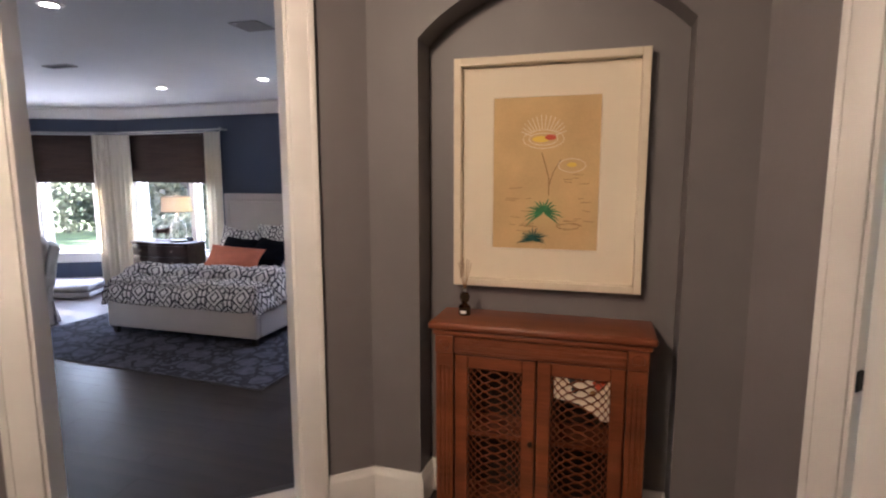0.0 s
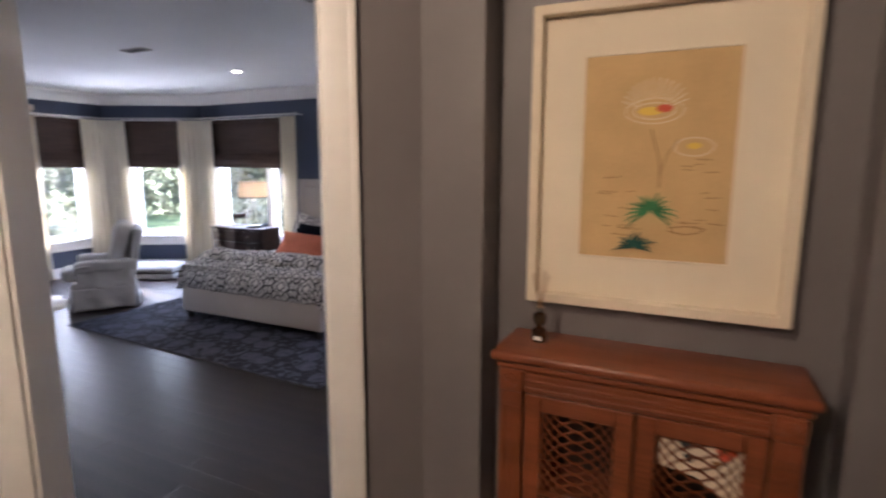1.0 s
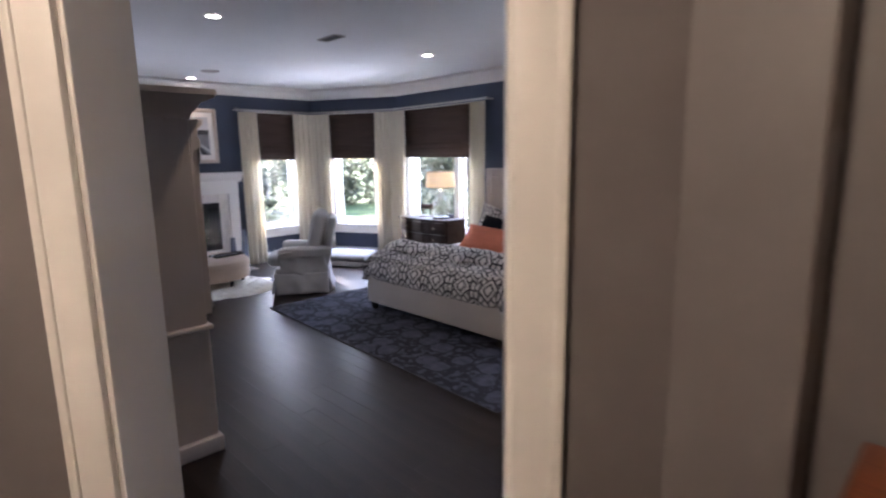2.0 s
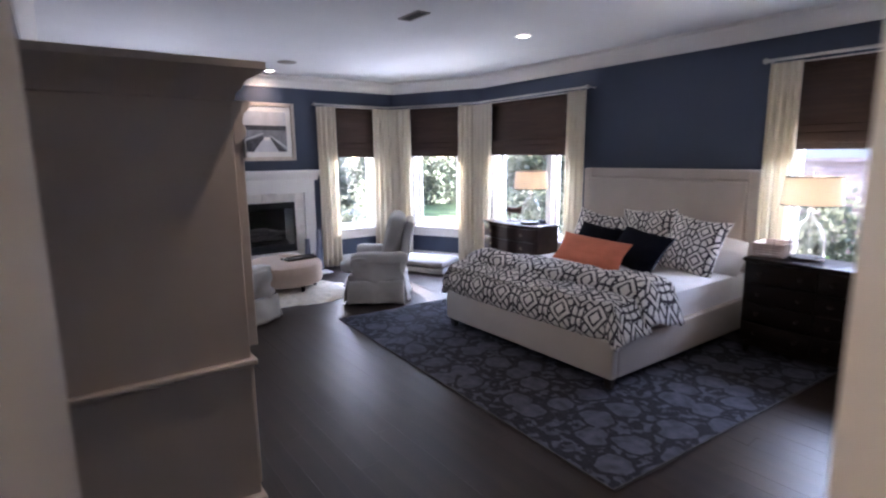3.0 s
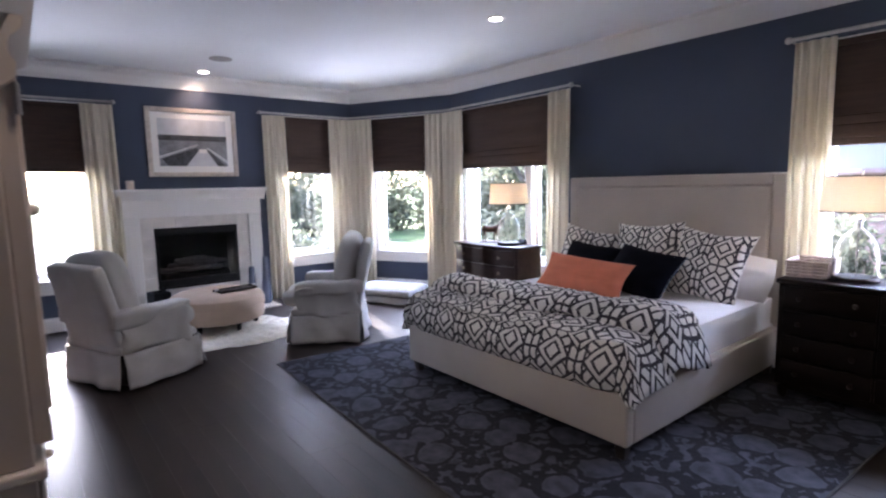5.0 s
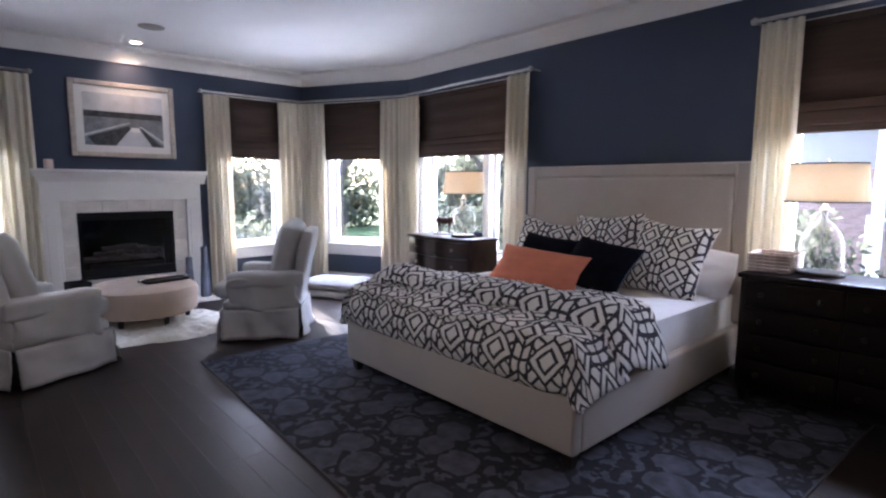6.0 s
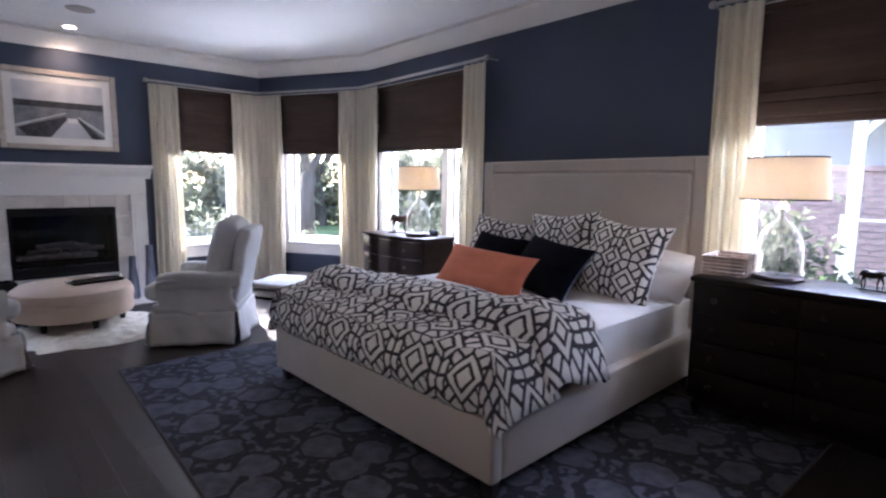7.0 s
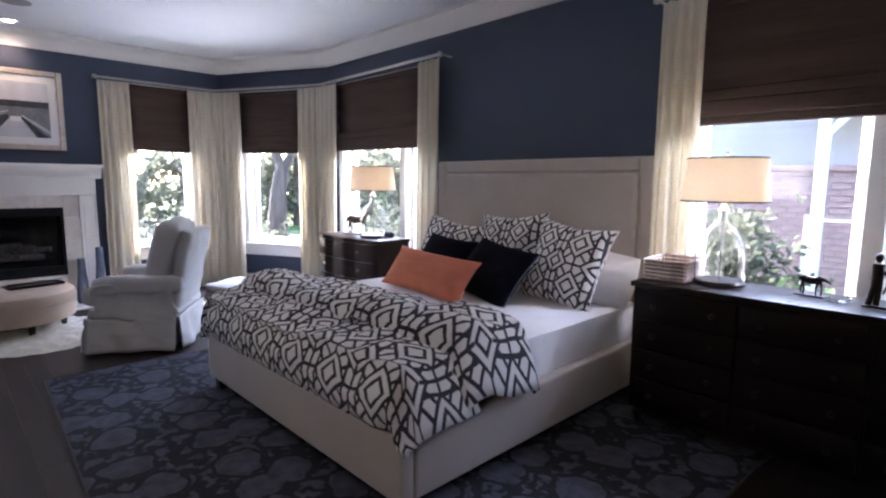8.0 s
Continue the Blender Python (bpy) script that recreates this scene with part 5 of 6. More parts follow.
# ---- armoire ----
# local: x = 0 at the side that faces the doorway, body towards -x; back at y = 0
arm = thing("armoire", pose(-3.36, 1.53, 0), "tall ivory painted armoire with crown cornice and panelled doors", "armoire")
AW, AD = 1.25, 0.70
part("lower_body", box(-AW, 0.0, 0.0, AD + 0.04, 0.10, 0.766, 0.004, 1), M_ARMOIRE, arm)
part("plinth", box(-AW - 0.04, 0.04, 0.0, AD + 0.06, 0.0, 0.10, 0.012, 2), M_ARMOIRE, arm)
part("waist_moulding", box(-AW - 0.02, 0.02, 0.0, AD + 0.065, 0.767, 0.800, 0.010, 3), M_ARMOIRE, arm)
part("upper_body", box(-AW + 0.01, -0.01, 0.0, AD + 0.04, 0.801, 2.04, 0.004, 1), M_ARMOIRE, arm)
CORN = [(0.0, 1.985), (0.012, 1.99), (0.016, 2.015), (0.035, 2.035), (0.055, 2.07), (0.105, 2.095), (0.12, 2.11), (0.12, 2.14), (0.0, 2.14)]
part("cornice", sweep([(-o, z) for o, z in CORN], [(-0.01, 0.0), (-0.01, AD + 0.04), (-AW + 0.01, AD + 0.04), (-AW + 0.01, 0.0)]), M_ARMOIRE, arm)
part("top_board", box(-AW + 0.01, -0.01, 0.0, AD + 0.04, 2.041, 2.138, 0.002, 1), M_ARMOIRE, arm)
for x in (-0.062, -AW + 0.007):
    b = flat([(0.0, 1.985), (0.080, 1.985), (0.074, 1.955), (0.048, 1.93), (0.040, 1.895), (0.056, 1.865), (0.052, 1.83), (0.022, 1.805), (0.0, 1.79)], 0.0, 0.026)
    b.transform(Matrix.Translation((x + 0.026, AD + 0.0405, 0)) @ Matrix.Rotation(radians(90), 4, "Z"))
    part("corner_bracket", b, M_ARMOIRE, arm)
for k in range(2):
    x1 = -0.035 - k * (AW / 2 - 0.025)
    x0 = x1 - AW / 2 + 0.045
    dr = part("door", box(x0, x1, AD + 0.041, AD + 0.086, 0.85, 1.94, 0.004, 1), M_ARMOIRE, arm)
    part("door_panel", frame_bars(x0 + 0.07, x1 - 0.07, 0.92, 1.89, 0.02, AD + 0.084, AD + 0.094, 0.004), M_ARMOIRE, dr)
    part("knob", ball((x0 + 0.04 if k == 0 else x1 - 0.04, AD + 0.105, 1.48), 0.020, 0.022, 0.020), M_ARMOIRE, dr)
    part("hinge", tube((x1 + 0.004 if k == 0 else x0 - 0.004, AD + 0.090, 1.74), (x1 + 0.004 if k == 0 else x0 - 0.004, AD + 0.090, 1.82), 0.008, n=8), M_PEWTER, dr)
    dw = part("drawer", box(x0 - 0.01, x1 + 0.01, AD + 0.041, AD + 0.055, 0.14, 0.76, 0.004, 1), M_ARMOIRE, arm)
    part("knob", ball(((x0 + x1) / 2, AD + 0.073, 0.46), 0.018, 0.020, 0.018), M_ARMOIRE, dw)

# ---- cherry cabinet in the niche ----
cab = thing("cabinet", pose(0.12, 2.355, HALL), "reddish cherry wood cabinet with two lattice front doors", "cabinet")
# local: front at y = -0.26
CX = 0.415
part("top", box(-CX - 0.028, CX + 0.028, -0.278, 0.0, 0.893, 0.925, 0.012, 3), M_CAB, cab)
part("cornice", box(-CX - 0.012, CX + 0.012, -0.262, 0.0, 0.868, 0.892, 0.008, 2), M_CAB, cab)
part("side", box(-CX, -CX + 0.02, -0.236, 0.0, 0.05, 0.867, 0.002, 1), M_CAB, cab)
part("side", box(CX - 0.02, CX, -0.236, 0.0, 0.05, 0.867, 0.002, 1), M_CAB, cab)
# near-black instead of cherry: the shade inside the cabinet is in this colour
part("back", box(-CX + 0.021, CX - 0.021, -0.012, -0.002, 0.05, 0.867), M_LEG_AND_SHADE, cab)
part("shelf", box(-CX + 0.021, CX - 0.021, -0.20, -0.013, 0.42, 0.44, 0.002, 1), M_CAB, cab)
part("bottom", box(-CX + 0.021, CX - 0.021, -0.235, -0.013, 0.08, 0.10), M_CAB, cab)
part("frieze", box(-CX + 0.075, CX - 0.075, -0.244, -0.215, 0.79, 0.866, 0.003, 1), M_CAB, cab)
for z in (0.80, 0.825, 0.85):
    part("reeding", box(-CX + 0.076, CX - 0.076, -0.249, -0.244, z, z + 0.012, 0.003, 1), M_CAB, cab)
part("plinth", box(-CX - 0.015, CX + 0.015, -0.262, 0.0, 0.0, 0.075, 0.008, 2), M_CAB, cab)
for s in (-1, 1):
    x0, x1 = sorted((s * (CX - 0.074), s * CX))
    p = part("pilaster", box(x0, x1, -0.252, -0.215, 0.076, 0.79, 0.003, 1), M_CAB, cab)
    for k in range(3):
        xx = x0 + 0.016 + k * 0.018
        part("flute", box(xx, xx + 0.008, -0.256, -0.252, 0.13, 0.74, 0.003, 1), M_CAB, p)
    blk = part("corner_block", box(x0 - 0.002, x1 + 0.002, -0.258, -0.21, 0.791, 0.867, 0.004, 1), M_CAB, cab)
    b = lathe([(0.024, 0), (0.022, 0.006), (0.012, 0.007), (0.010, 0.011), (0, 0.012)], 18)
    b.transform(Matrix.Translation(((x0 + x1) / 2, -0.258, 0.83)) @ Matrix.Rotation(radians(90), 4, "X"))
    part("rosette", b, M_CAB, blk)
    door = part("door", frame_bars(*sorted((s * 0.003, s * (CX - 0.078))), 0.085, 0.785, 0.055, -0.240, -0.218, 0.004), M_CAB, cab)
    x0, x1 = sorted((s * 0.058, s * (CX - 0.133)))
    # bent wood grille: waved bars whose loops are long in the middle and short at the sides
    g = bmesh.new()
    mid_x, half_x = (x0 + x1) / 2, (x1 - x0) / 2
    for r in range(34):
        ring = []
        for c in range(49):
            u = c / 24 - 1
            z = 0.146 + r * 0.0177 + 0.0083 * math.cos(math.pi * (2.2 * u + 3.0 * u ** 3) + math.pi * r)
            ring.append([g.verts.new((mid_x + half_x * u, -0.230 + y, max(0.138, min(0.732, z + h)))) for y, h in ((-0.003, -0.0026), (-0.003, 0.0026), (0.003, 0.0026), (0.003, -0.0026))])
        for p, q in zip(ring, ring[1:]):
            for k in range(4):
                g.faces.new((p[k], p[(k + 1) % 4], q[(k + 1) % 4], q[k]))
    part("grille", g, M_CAB, door, "curved wooden lattice grille")
b = lathe([(0.006, 0), (0.006, 0.01), (0.011, 0.014), (0.0, 0.02)], 12)
b.transform(Matrix.Translation((-0.018, -0.24, 0.44)) @ Matrix.Rotation(radians(90), 4, "X"))
part("knob", b, M_BRONZE, cab)
card = thing("paper_print", pose(0.320, 2.130, HALL + 0.62), "pale patterned paper behind the cabinet lattice", "paper")
part("sheet", flat([(-0.13, 0.13), (0.125, 0.13), (0.125, -0.06), (0.05, -0.055), (-0.03, 0.005), (-0.13, 0.02)], 0.0, 0.001), M_MAT, card)
for k, (x, z, r, mm) in enumerate(((-0.06, 0.10, 0.018, M_GREY1), (-0.035, 0.115, 0.012, M_GREY1), (-0.05, 0.06, 0.014, M_GREY1), (0.04, 0.09, 0.022, M_REDINK), (0.06, 0.11, 0.014, M_REDINK), (0.02, 0.055, 0.012, M_BROWNINK))):
    part("printed_spot", flat([(x + r * math.cos(a) * (1 + 0.3 * math.sin(3 * a)), z + r * math.sin(a)) for a in [2 * math.pi * i / 12 for i in range(12)]], -0.001, 0.0006), mm, card)

rd = thing("reed_diffuser", pose(-0.205, 2.235, HALL + 0.9252), "small amber glass reed diffuser on the cabinet", "diffuser")
part("bottle", lathe([(0.0, 0.0), (0.024, 0.0), (0.026, 0.004), (0.026, 0.036), (0.016, 0.046), (0.010, 0.052), (0.018, 0.058), (0.023, 0.075), (0.020, 0.092), (0.010, 0.100), (0.009, 0.112), (0.0, 0.112)], 20), M_SMOKEGLASS, rd)
part("collar", lathe([(0.0101, 0.100), (0.013, 0.101), (0.013, 0.116), (0.010, 0.117)], 16), M_CHROME, rd)
part("tag", box(-0.013, 0.013, -0.0275, -0.0262, 0.010, 0.022, 0.0004, 1), M_TRIM, rd)
for k in range(6):
    q = k * 1.05
    part("reed", tube((0, 0, 0.10), (0.028 * math.cos(q), 0.022 * math.sin(q), 0.225 + 0.01 * (k % 3)), 0.0014, n=6), M_REED, rd)

# hall picture
pic = thing("framed_drawing", pose(0.115, 2.384, 1.335), "white framed flower drawing on ochre paper with a wide mat", "picture")
part("frame", frame_bars(-0.395, 0.395, 0.0, 0.975, 0.032, -0.062, 0.0, 0.003), M_MAT, pic)
part("mat_board", box(-0.362, 0.362, -0.020, -0.004, 0.033, 0.942), M_MAT, pic)
part("mat_bevel", frame_bars(-0.232, 0.222, 0.165, 0.815, 0.006, -0.024, -0.019, 0.002), M_MAT, pic)
part("paper", box(-0.226, 0.216, -0.0215, -0.0195, 0.171, 0.809), M_PAPER, pic)


def blades(cx, z, r, n, y, material, lo=-20, hi=200, w=0.010):
    g = None
    for k in range(n):
        q = radians(lo + (hi - lo) * k / (n - 1))
        d = Vector((math.cos(q), math.sin(q)))
        nn = Vector((-d.y, d.x))
        L = r * (0.75 + 0.3 * noise.noise((k * 1.7, cx * 9, z)))
        pts = []
        for s, ww in ((0.05, 0.4), (0.4, 1.0), (0.75, 0.7)):
            pts.append(Vector((cx, z)) + d * L * s + nn * w * ww + Vector((0, -0.25 * L * s * s)))
        tip = Vector((cx, z)) + d * L + Vector((0, -0.30 * L))
        back = []
        for s, ww in ((0.75, 0.7), (0.4, 1.0), (0.05, 0.4)):
            back.append(Vector((cx, z)) + d * L * s - nn * w * ww + Vector((0, -0.25 * L * s * s)))
        g = flat([tuple(p) for p in pts + [tip] + back], y - 0.0002 * k, 0.0006, g)
    return g


YP = -0.0216
part("drawn_leaf_tuft", blades(-0.008, 0.325, 0.105, 17, YP, M_GREENINK, -25, 205, 0.0042), M_GREENINK, pic)
part("drawn_leaf_tuft", blades(-0.052, 0.205, 0.095, 13, YP - 0.005, M_DKGREEN, 5, 175, 0.0036), M_DKGREEN, pic)


def stroke(points, w, y, bm=None):
    for (x0, z0), (x1, z1) in zip(points, points[1:]):
        d = Vector((x1 - x0, z1 - z0)).normalized() * w / 2
        bm = flat([(x0 - d.y, z0 + d.x), (x0 + d.y, z0 - d.x), (x1 + d.y, z1 - d.x), (x1 - d.y, z1 + d.x)], y, 0.0006, bm)
    return bm


part("drawn_stem", stroke([(-0.02, 0.58), (-0.005, 0.53), (0.012, 0.47), (0.012, 0.40)], 0.004, YP, stroke([(0.06, 0.55), (0.03, 0.50), (0.012, 0.44)], 0.003, YP)), M_BROWNINK, pic)
g = None
for cx, cz, rx, rz in ((-0.015, 0.635, 0.085, 0.038), (-0.015, 0.635, 0.06, 0.025), (0.105, 0.525, 0.055, 0.028)):
    ring = [(cx + rx * math.cos(a), cz + rz * math.sin(a)) for a in [2 * math.pi * i / 20 for i in range(21)]]
    g = stroke(ring, 0.003, YP - 0.0004, g)
for k in range(14):
    a = math.pi * (0.05 + 0.9 * k / 13)
    g = stroke([(-0.015 + 0.05 * math.cos(a), 0.645 + 0.03 * math.sin(a)), (-0.015 + 0.095 * math.cos(a), 0.655 + 0.08 * math.sin(a))], 0.0035, YP - 0.0006, g)
part("drawn_petals", g, M_PALEINK, pic)["kind"] = "stuff"


def oval(cx, cz, rx, rz, y):
    return flat([(cx + rx * math.cos(a), cz + rz * math.sin(a)) for a in [2 * math.pi * i / 16 for i in range(16)]], y, 0.0006)


part("drawn_centre", oval(-0.025, 0.635, 0.036, 0.013, YP - 0.001), M_YELINK, pic)
part("drawn_centre", oval(0.015, 0.642, 0.024, 0.012, YP - 0.0014), M_REDINK, pic)
part("drawn_centre", oval(0.105, 0.528, 0.020, 0.010, YP - 0.001), M_YELINK, pic)
g = None
rnd = random.Random(9)
for k in range(26):
    x = rnd.choice((-0.13, 0.11)) + rnd.uniform(-0.05, 0.05)
    z = rnd.uniform(0.23, 0.50)
    g = stroke([(x, z), (x + rnd.uniform(0.02, 0.06), z + rnd.uniform(-0.004, 0.004))], 0.0022, YP, g)
g = stroke([(0.05, 0.265), (0.09, 0.255), (0.13, 0.262), (0.15, 0.275), (0.10, 0.282), (0.05, 0.275), (0.05, 0.265)], 0.003, YP, g)
part("drawn_lines", g, M_BROWNINK, pic)["kind"] = "stuff"


# ---- ceiling fittings ----
def downlight(x, y, group="recessed ceiling lamps", z=CEIL):
    t = thing("ceiling_light", pose(x, y, z - 0.012), "small round recessed ceiling lamp, lit", "ceiling light", group)
    part("trim_ring", lathe([(0.052, 0.011), (0.052, 0.002), (0.060, 0.0), (0.078, 0.002), (0.080, 0.011)], 32, closed=True), M_TRIM, t)
    part("lens", lathe([(0.0, 0.004), (0.050, 0.004), (0.050, 0.011), (0.0, 0.011)], 32), M_BULB, t)
    return t


for x, y in ((-3.13, 2.80), (-4.84, 3.07), (-3.41, 5.47), (-4.98, 5.61), ):
    downlight(x, y)
    beam("downlight_beam", (x, y, CEIL - 0.03), (x, y, 0), {-3.13: 2.0, -4.84: 1.2}.get(x, 0.10), 98)
downlight(-8.44, 4.17)
sp = bpy.data.lights.new("picture_light", "SPOT")
sp.energy, sp.color, sp.spot_size, sp.spot_blend, sp.shadow_soft_size = 1.0, (1.0, 0.70, 0.48), radians(80), 1.0, 0.05
spo = new("picture_light", sp)
spo.matrix_world = look((-8.44, 4.17, CEIL - 0.05), (-8.80, 4.15, 2.55))
for x, y in ((-0.55, 0.35), (-0.55, -0.95)):
    downlight(x, y, "vestibule ceiling lamps", CEIL - 0.004)
    lamp("hall_lamp", (x, y, CEIL - 0.10), 2.7, (1.0, 0.77, 0.51), 0.06)
spk = thing("ceiling_speaker", pose(-7.70, 4.15, CEIL - 0.008), "round white ceiling speaker grille", "speaker")
part("grille", lathe([(0.0, 0.0), (0.105, 0.0), (0.115, 0.003), (0.118, 0.0078), (0.0, 0.0078)], 36), M_SIDING, spk)
sq = thing("ceiling_speaker", pose(-2.19, 3.61, CEIL - 0.008, 0, 0, 0), "square white ceiling speaker grille", "speaker")
part("grille", box(-0.12, 0.12, -0.12, 0.12, 0.0, 0.0078, 0.003, 1), M_SIDING, sq)
vt = thing("ceiling_vent", pose(-4.93, 4.26, CEIL - 0.012, 0, 0, 0), "dark slotted air vent in the ceiling", "air vent")
part("frame", frame_bars(-0.16, 0.16, -0.065, 0.065, 0.016, -0.0118, 0.0, 0.002), M_SIDING, vt, at=pose(0, 0, 0, -90))
part("backing", box(-0.144, 0.144, -0.05, 0.05, 0.009, 0.0115), M_VENTDK, vt)
for k in range(6):
    part("slat", box(-0.143, 0.143, -0.046 + k * 0.0165, -0.040 + k * 0.0165, 0.002, 0.009), M_VENTDK, vt)

# ---- outside ----
g = bmesh.new()
bmesh.ops.create_grid(g, x_segments=40, y_segments=40, size=400)
for v in g.verts:
    v.co.z = -0.12
tagged(part("ground", g, M_GRASS), "sunny lawn around the house", "ground", kind="structure")
bed_g = slab("garden_bed", [(-26, 9.0), (-26, -3.0), (-9.6, -3.0), (-9.6, 7.0), (-7.4, 8.0), (1.0, 8.0), (1.0, 9.6), (-8.0, 10.5), (-13.0, 11.0)], -0.13, -0.09, M_MULCH, "pale gravel bed along the house wall", "gravel")


def leaf_cloud(points, n, size, seed, flat_leaf=1.0):
    """Many small folded leaves scattered about the given centres (x, y, z, radius)."""
    rnd = np.random.RandomState(seed)
    verts, faces = [], []
    for k in range(n):
        x, y, z, r = points[rnd.randint(len(points))]
        d = rnd.normal(size=3) * r * 0.62
        c = np.array((x, y, z)) + d * np.array((1, 1, 0.8))
        a = rnd.normal(size=3)
        a /= np.linalg.norm(a)
        b = np.cross(a, rnd.normal(size=3))
        b /= np.linalg.norm(b)
        s = size * rnd.uniform(0.6, 1.3)
        i = len(verts)
        verts += [tuple(c - a * s), tuple(c + b * s * 0.45), tuple(c + a * s), tuple(c - b * s * 0.45)]
        faces.append((i, i + 1, i + 2, i + 3))
    me = bpy.data.meshes.new("leaves")
    me.from_pydata(verts, [], faces)
    return me


def tree(x, y, h, seed, label, trunk_r=0.2, spread=2.4, leaves=5000, size=0.09, fork=1.3, lean=(0, 0)):
    t = thing("tree", pose(x, y, -0.12), label, "tree", "garden trees")
    rnd = random.Random(seed)
    b = None
    tips = []

    def limb(p, d, L, r, depth):
        nonlocal b
        n = 4
        for k in range(n):
            d2 = (d + Vector((rnd.uniform(-0.18, 0.18), rnd.uniform(-0.18, 0.18), rnd.uniform(-0.05, 0.12)))).normalized()
            q = p + d2 * L / n
            r2 = r * 0.90
            b = tube(p, q + d2 * r2 * 0.3, r, r2, 9 if depth < 2 else 6, b)
            p, d, r = q, d2, r2
        if depth > 1:
            tips.append((p.x, p.y, p.z, 0.55 + 0.6 * rnd.random()))
        if depth < 4:
            for k in range(3 if depth < 2 else 2):
                a = rnd.uniform(0, 6.28)
                side = Vector((math.cos(a), math.sin(a), rnd.uniform(0.3, 0.9))).normalized()
                limb(p, (d * 0.75 + side * 0.75).normalized(), L * rnd.uniform(0.62, 0.8), r * 0.66, depth + 1)

    limb(Vector((0, 0, 0)), Vector((lean[0], lean[1], 1)).normalized(), fork, trunk_r, 0)
    part("trunk", b, M_BARK, t)
    me = leaf_cloud([q for q in tips if q[2] > h * 0.25], leaves, size, seed)
    me.materials.append(M_LEAF)
    ob = new("crown", me)
    ob.parent = t
    return t


tree(-12.4, 8.9, 6, 3, "spreading garden tree with dark forked trunk", 0.24, leaves=3000, size=0.055, fork=1.7)
tree(-14.5, 6.2, 6, 8, "garden tree with slanting limbs and small leaves", 0.20, leaves=2500, size=0.055, fork=1.9, lean=(0.25, 0.1))
tree(-18.0, 12.5, 7, 12, "leafy tree at the back of the garden", 0.22, leaves=3800, size=0.08, fork=1.6)
tree(-11.5, 13.5, 7, 21, "leafy tree at the back of the garden", 0.22, leaves=3800, size=0.08, fork=1.6)
tree(-24.0, 9.0, 8, 25, "leafy tree at the back of the garden", 0.25, leaves=4200, size=0.08, fork=1.8)


def shrub(name, x0, x1, y0, y1, h, n, size, seed, material, label):
    rnd = random.Random(seed)
    pts = [(rnd.uniform(x0, x1), rnd.uniform(y0, y1), -0.12 + rnd.uniform(0.1, h), 0.28 + 0.06 * h) for _ in range(int(30 + 6 * (abs(x1 - x0) + abs(y1 - y0)) * h))]
    me = leaf_cloud(pts, n, size, seed)
    me.materials.append(material)
    ob = new(name, me)
    return tagged(ob, label, "shrub", kind="stuff")


shrub("hedge", -19.5, -18, 5.5, 15, 2.2, 9000, 0.13, 31, M_LEAF, "dense green hedge at the garden's end")
shrub("hedge", -18, -8, 14.5, 16, 2.4, 13000, 0.13, 32, M_LEAF, "dense green hedge at the garden's end")
shrub("low_shrubs", -12.2, -10.6, 5.0, 8.0, 0.6, 2600, 0.07, 33, M_LEAF, "low shrubs in front of the bay windows")
shrub("low_shrubs", -9.5, -6.0, 9.0, 10.2, 0.9, 3000, 0.07, 34, M_LEAF, "low shrubs in front of the bay windows")
shrub("low_shrubs", -4.6, -3.2, 9.6, 10.6, 1.0, 2200, 0.07, 35, M_LEAF, "low shrubs beside the neighbouring house")


def palm(x, y, z, r, seed):
    rnd = random.Random(seed)
    t = thing("leafy_plant", pose(x, y, z), "bright green strap leaved garden plant", "plant", "strap leaved plants")
    for k in range(16):
        a = rnd.uniform(0, 6.28)
        b = bmesh.new()
        L, up = r * rnd.uniform(0.7, 1.1), rnd.uniform(1.5, 2.6)
        prev = None
        for j in range(7):
            s = j / 6
            p = Vector((math.cos(a) * L * s, math.sin(a) * L * s, up * L * (1.5 * s - 1.3 * s * s)))
            w = 0.035 * math.sin(math.pi * min(1, 0.15 + 0.85 * s)) + 0.002
            nn = Vector((-math.sin(a), math.cos(a), 0)) * w
            row = (b.verts.new(p + nn), b.verts.new(p - Vector((0, 0, 0.012))), b.verts.new(p - nn))
            if prev:
                b.faces.new((prev[0], row[0], row[1], prev[1]))
                b.faces.new((prev[1], row[1], row[2], prev[2]))
            prev = row
        part("leaf", b, M_PALM, t)


for k, (x, y) in enumerate(((-2.5, 9.0), (-1.9, 9.2), (-1.2, 8.9), (-3.1, 9.3))):
    palm(x, y, -0.10, 0.55, 40 + k)

# neighbouring house: brick skirt, pale upper wall, gable end and eaves
nb = thing("house", pose(-4.3, 11.6, -0.12), "neighbouring house with brick base, pale upper wall and gable roof", "house")
part("wall", box(-1.3, 9.0, 0.0, 6.0, 1.69, 3.4), M_SIDING, nb, "pale stucco upper wall")
part("wall", box(-1.3, 9.0, 0.02, 6.0, 0.0, 1.69), M_MORTAR, nb, "brick lower wall")
part("coping", box(-1.32, 9.0, -0.05, 0.02, 1.69, 1.76, 0.01, 1), M_BRICK, nb)
b = flat([(-1.3, 3.4), (5.3, 3.4), (2.0, 5.2)], 0.0, 0.02)
part("gable", b, M_SIDING, nb)
for p, q in (((-1.9, 3.05), (2.0, 5.35)), ((2.0, 5.35), (5.9, 3.05))):
    part("roof_slope", flat([p, q, (q[0], q[1] + 0.16), (p[0], p[1] + 0.16)], 6.2, 6.75), M_ROOF, nb)
    part("barge_board", flat([p, q, (q[0], q[1] - 0.2), (p[0], p[1] - 0.2)], -0.52, 0.04), M_TRIM, nb)
part("porch_post", box(1.20, 1.32, -0.66, -0.54, 0.0, 2.30, 0.01, 1), M_TRIM, nb)
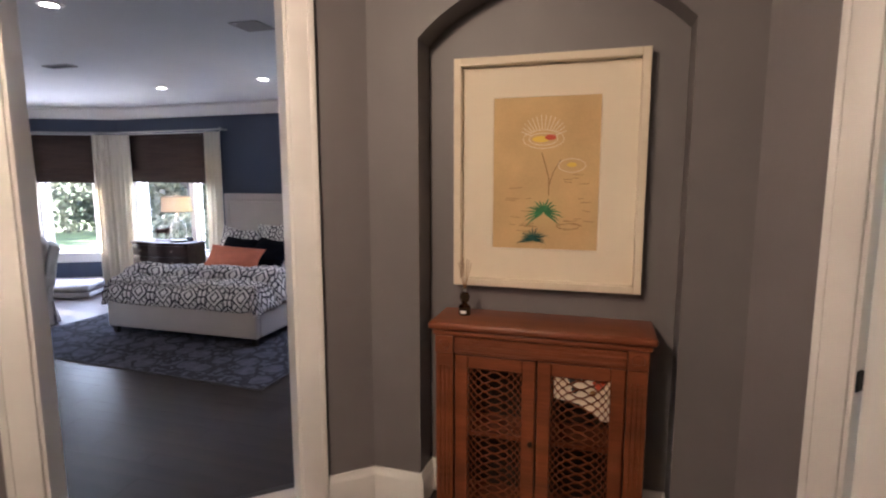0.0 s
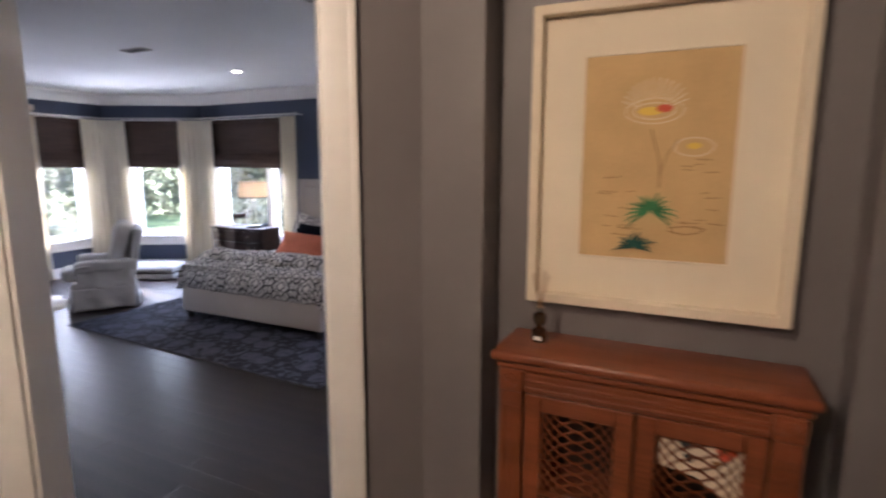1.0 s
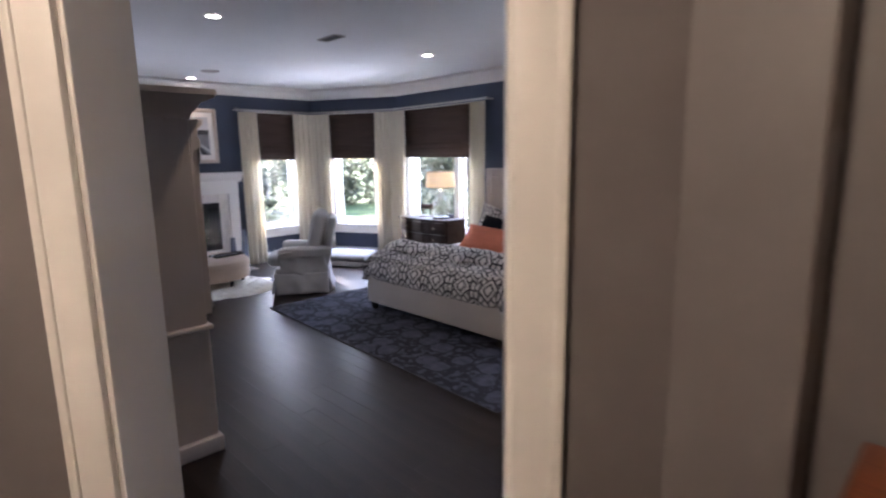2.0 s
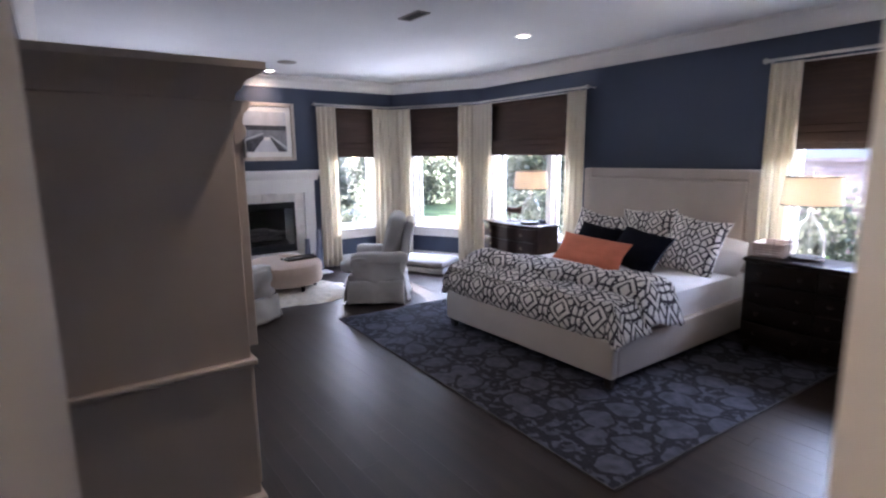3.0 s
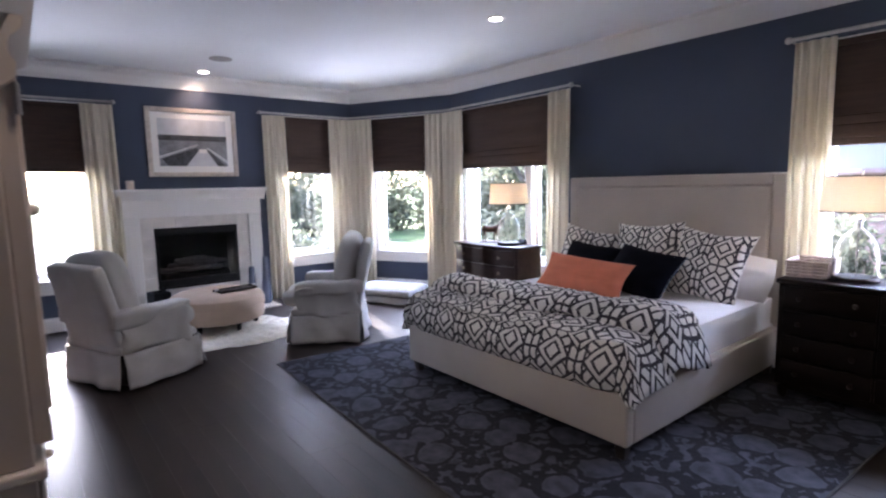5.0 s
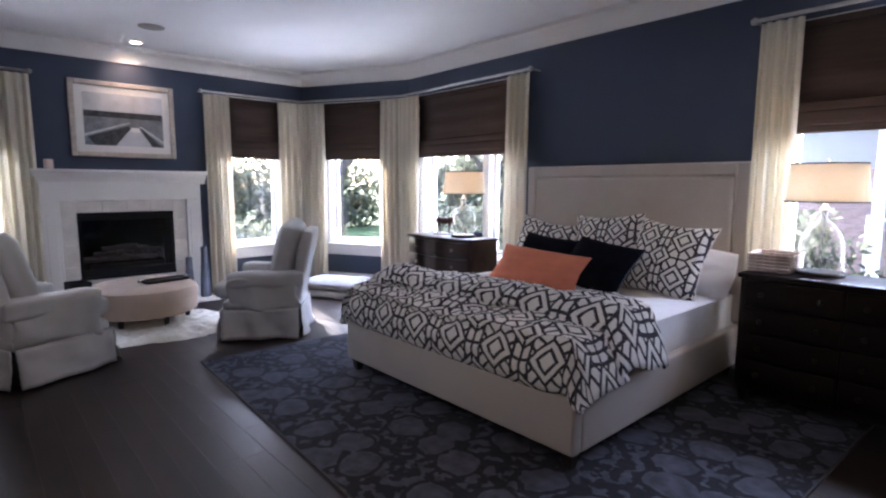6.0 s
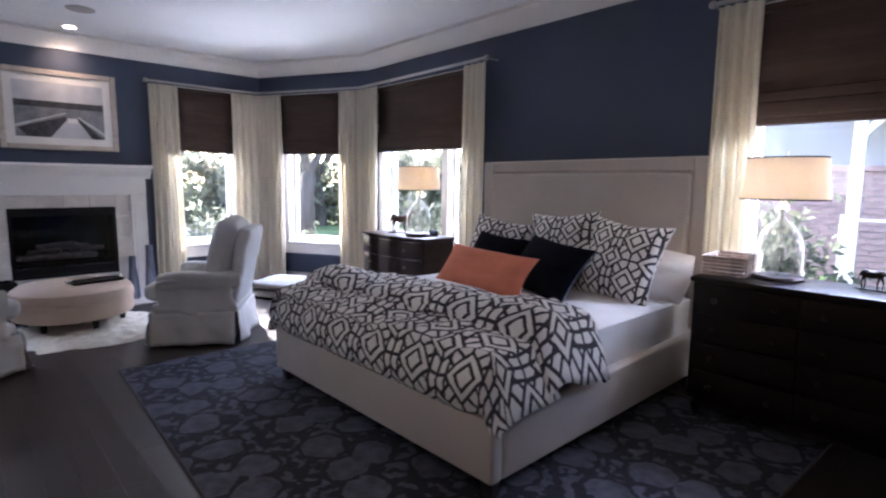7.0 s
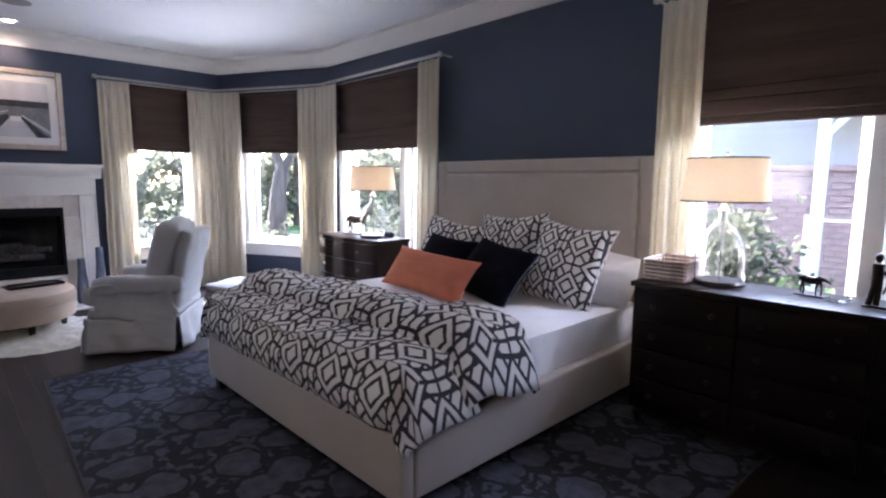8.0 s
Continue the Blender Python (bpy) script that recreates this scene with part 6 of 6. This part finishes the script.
part("porch_bracket", tube((1.26, -0.60, 2.08), (1.48, -0.60, 2.32), 0.04, n=8), M_TRIM, nb)
part("porch_beam", box(1.20, 6.0, -0.70, -0.50, 2.30, 2.48, 0.01, 1), M_TRIM, nb)
part("porch_roof", box(0.95, 6.2, -0.95, -0.02, 2.50, 2.60, 0.01, 1), M_ROOF, nb)
part("downpipe", tube((-0.62, -0.05, 0.0), (-0.62, -0.05, 3.2), 0.04), M_TRIM, nb)
fe = thing("fence", pose(-2.2, 10.7, -0.12), "low pale metal garden fence", "fence")
for k in range(5):
    part("post", box(-0.9 + k * 1.6, -0.86 + k * 1.6, -0.02, 0.02, 0.0, 1.18, 0.004, 1), M_TRIM, fe)
part("rail", box(-0.9, 5.6, -0.015, 0.015, 1.11, 1.14, 0.004, 1), M_TRIM, fe)

me_b = mesh_of("brick", box(-0.105, 0.105, -0.012, 0.012, -0.031, 0.031, 0.004, 1), M_BRICK)
rnd = random.Random(77)
for r in range(22):
    for c in range(13):
        share("brick", me_b, nb, pose(-1.18 + c * 0.222 + 0.111 * (r % 2), 0.014, 0.06 + r * 0.076, rnd.uniform(-0.6, 0.6), 0, rnd.uniform(-0.6, 0.6)))
verts, faces = [], []
for r in range(22):
    for c in range(13, 45):
        x, z = -1.18 + c * 0.222 + 0.111 * (r % 2), 0.06 + r * 0.076
        i = len(verts)
        verts += [(x - 0.105, 0.004, z - 0.031), (x + 0.105, 0.004, z - 0.031), (x + 0.105, 0.004, z + 0.031), (x - 0.105, 0.004, z + 0.031)]
        faces.append((i, i + 1, i + 2, i + 3))
mb = bpy.data.meshes.new("brick_rest")
mb.from_pydata(verts, [], faces)
mb.materials.append(M_BRICK)
ob = new("brick_courses", mb)
ob.parent = nb
ob["kind"] = "stuff"

# ---- floor planks ----
rnd = random.Random(3)
PWID = 0.132
meshes = {}
y = 1.505
row = 0
while y < 6.98:
    x = -8.795 - rnd.uniform(0, 1.6)
    while x < 0.29:
        L = rnd.choice((1.2, 1.5, 1.8, 2.1))
        x0, x1 = max(x, -8.795), min(x + L, 0.295)
        x += L
        if x1 - x0 < 0.08:
            continue
        key = round(x1 - x0, 3)
        if key not in meshes:
            meshes[key] = mesh_of("plank", box(-key / 2, key / 2 - 0.0015, -PWID / 2, PWID / 2 - 0.0004, -0.016, 0.0, 0.0005, 1), M_FLOOR)
        share("plank", meshes[key], floor, pose((x0 + x1) / 2, y + PWID / 2, 0.0 - rnd.uniform(0, 0.0006), 0, 0, 0))
    y += PWID
    row += 1
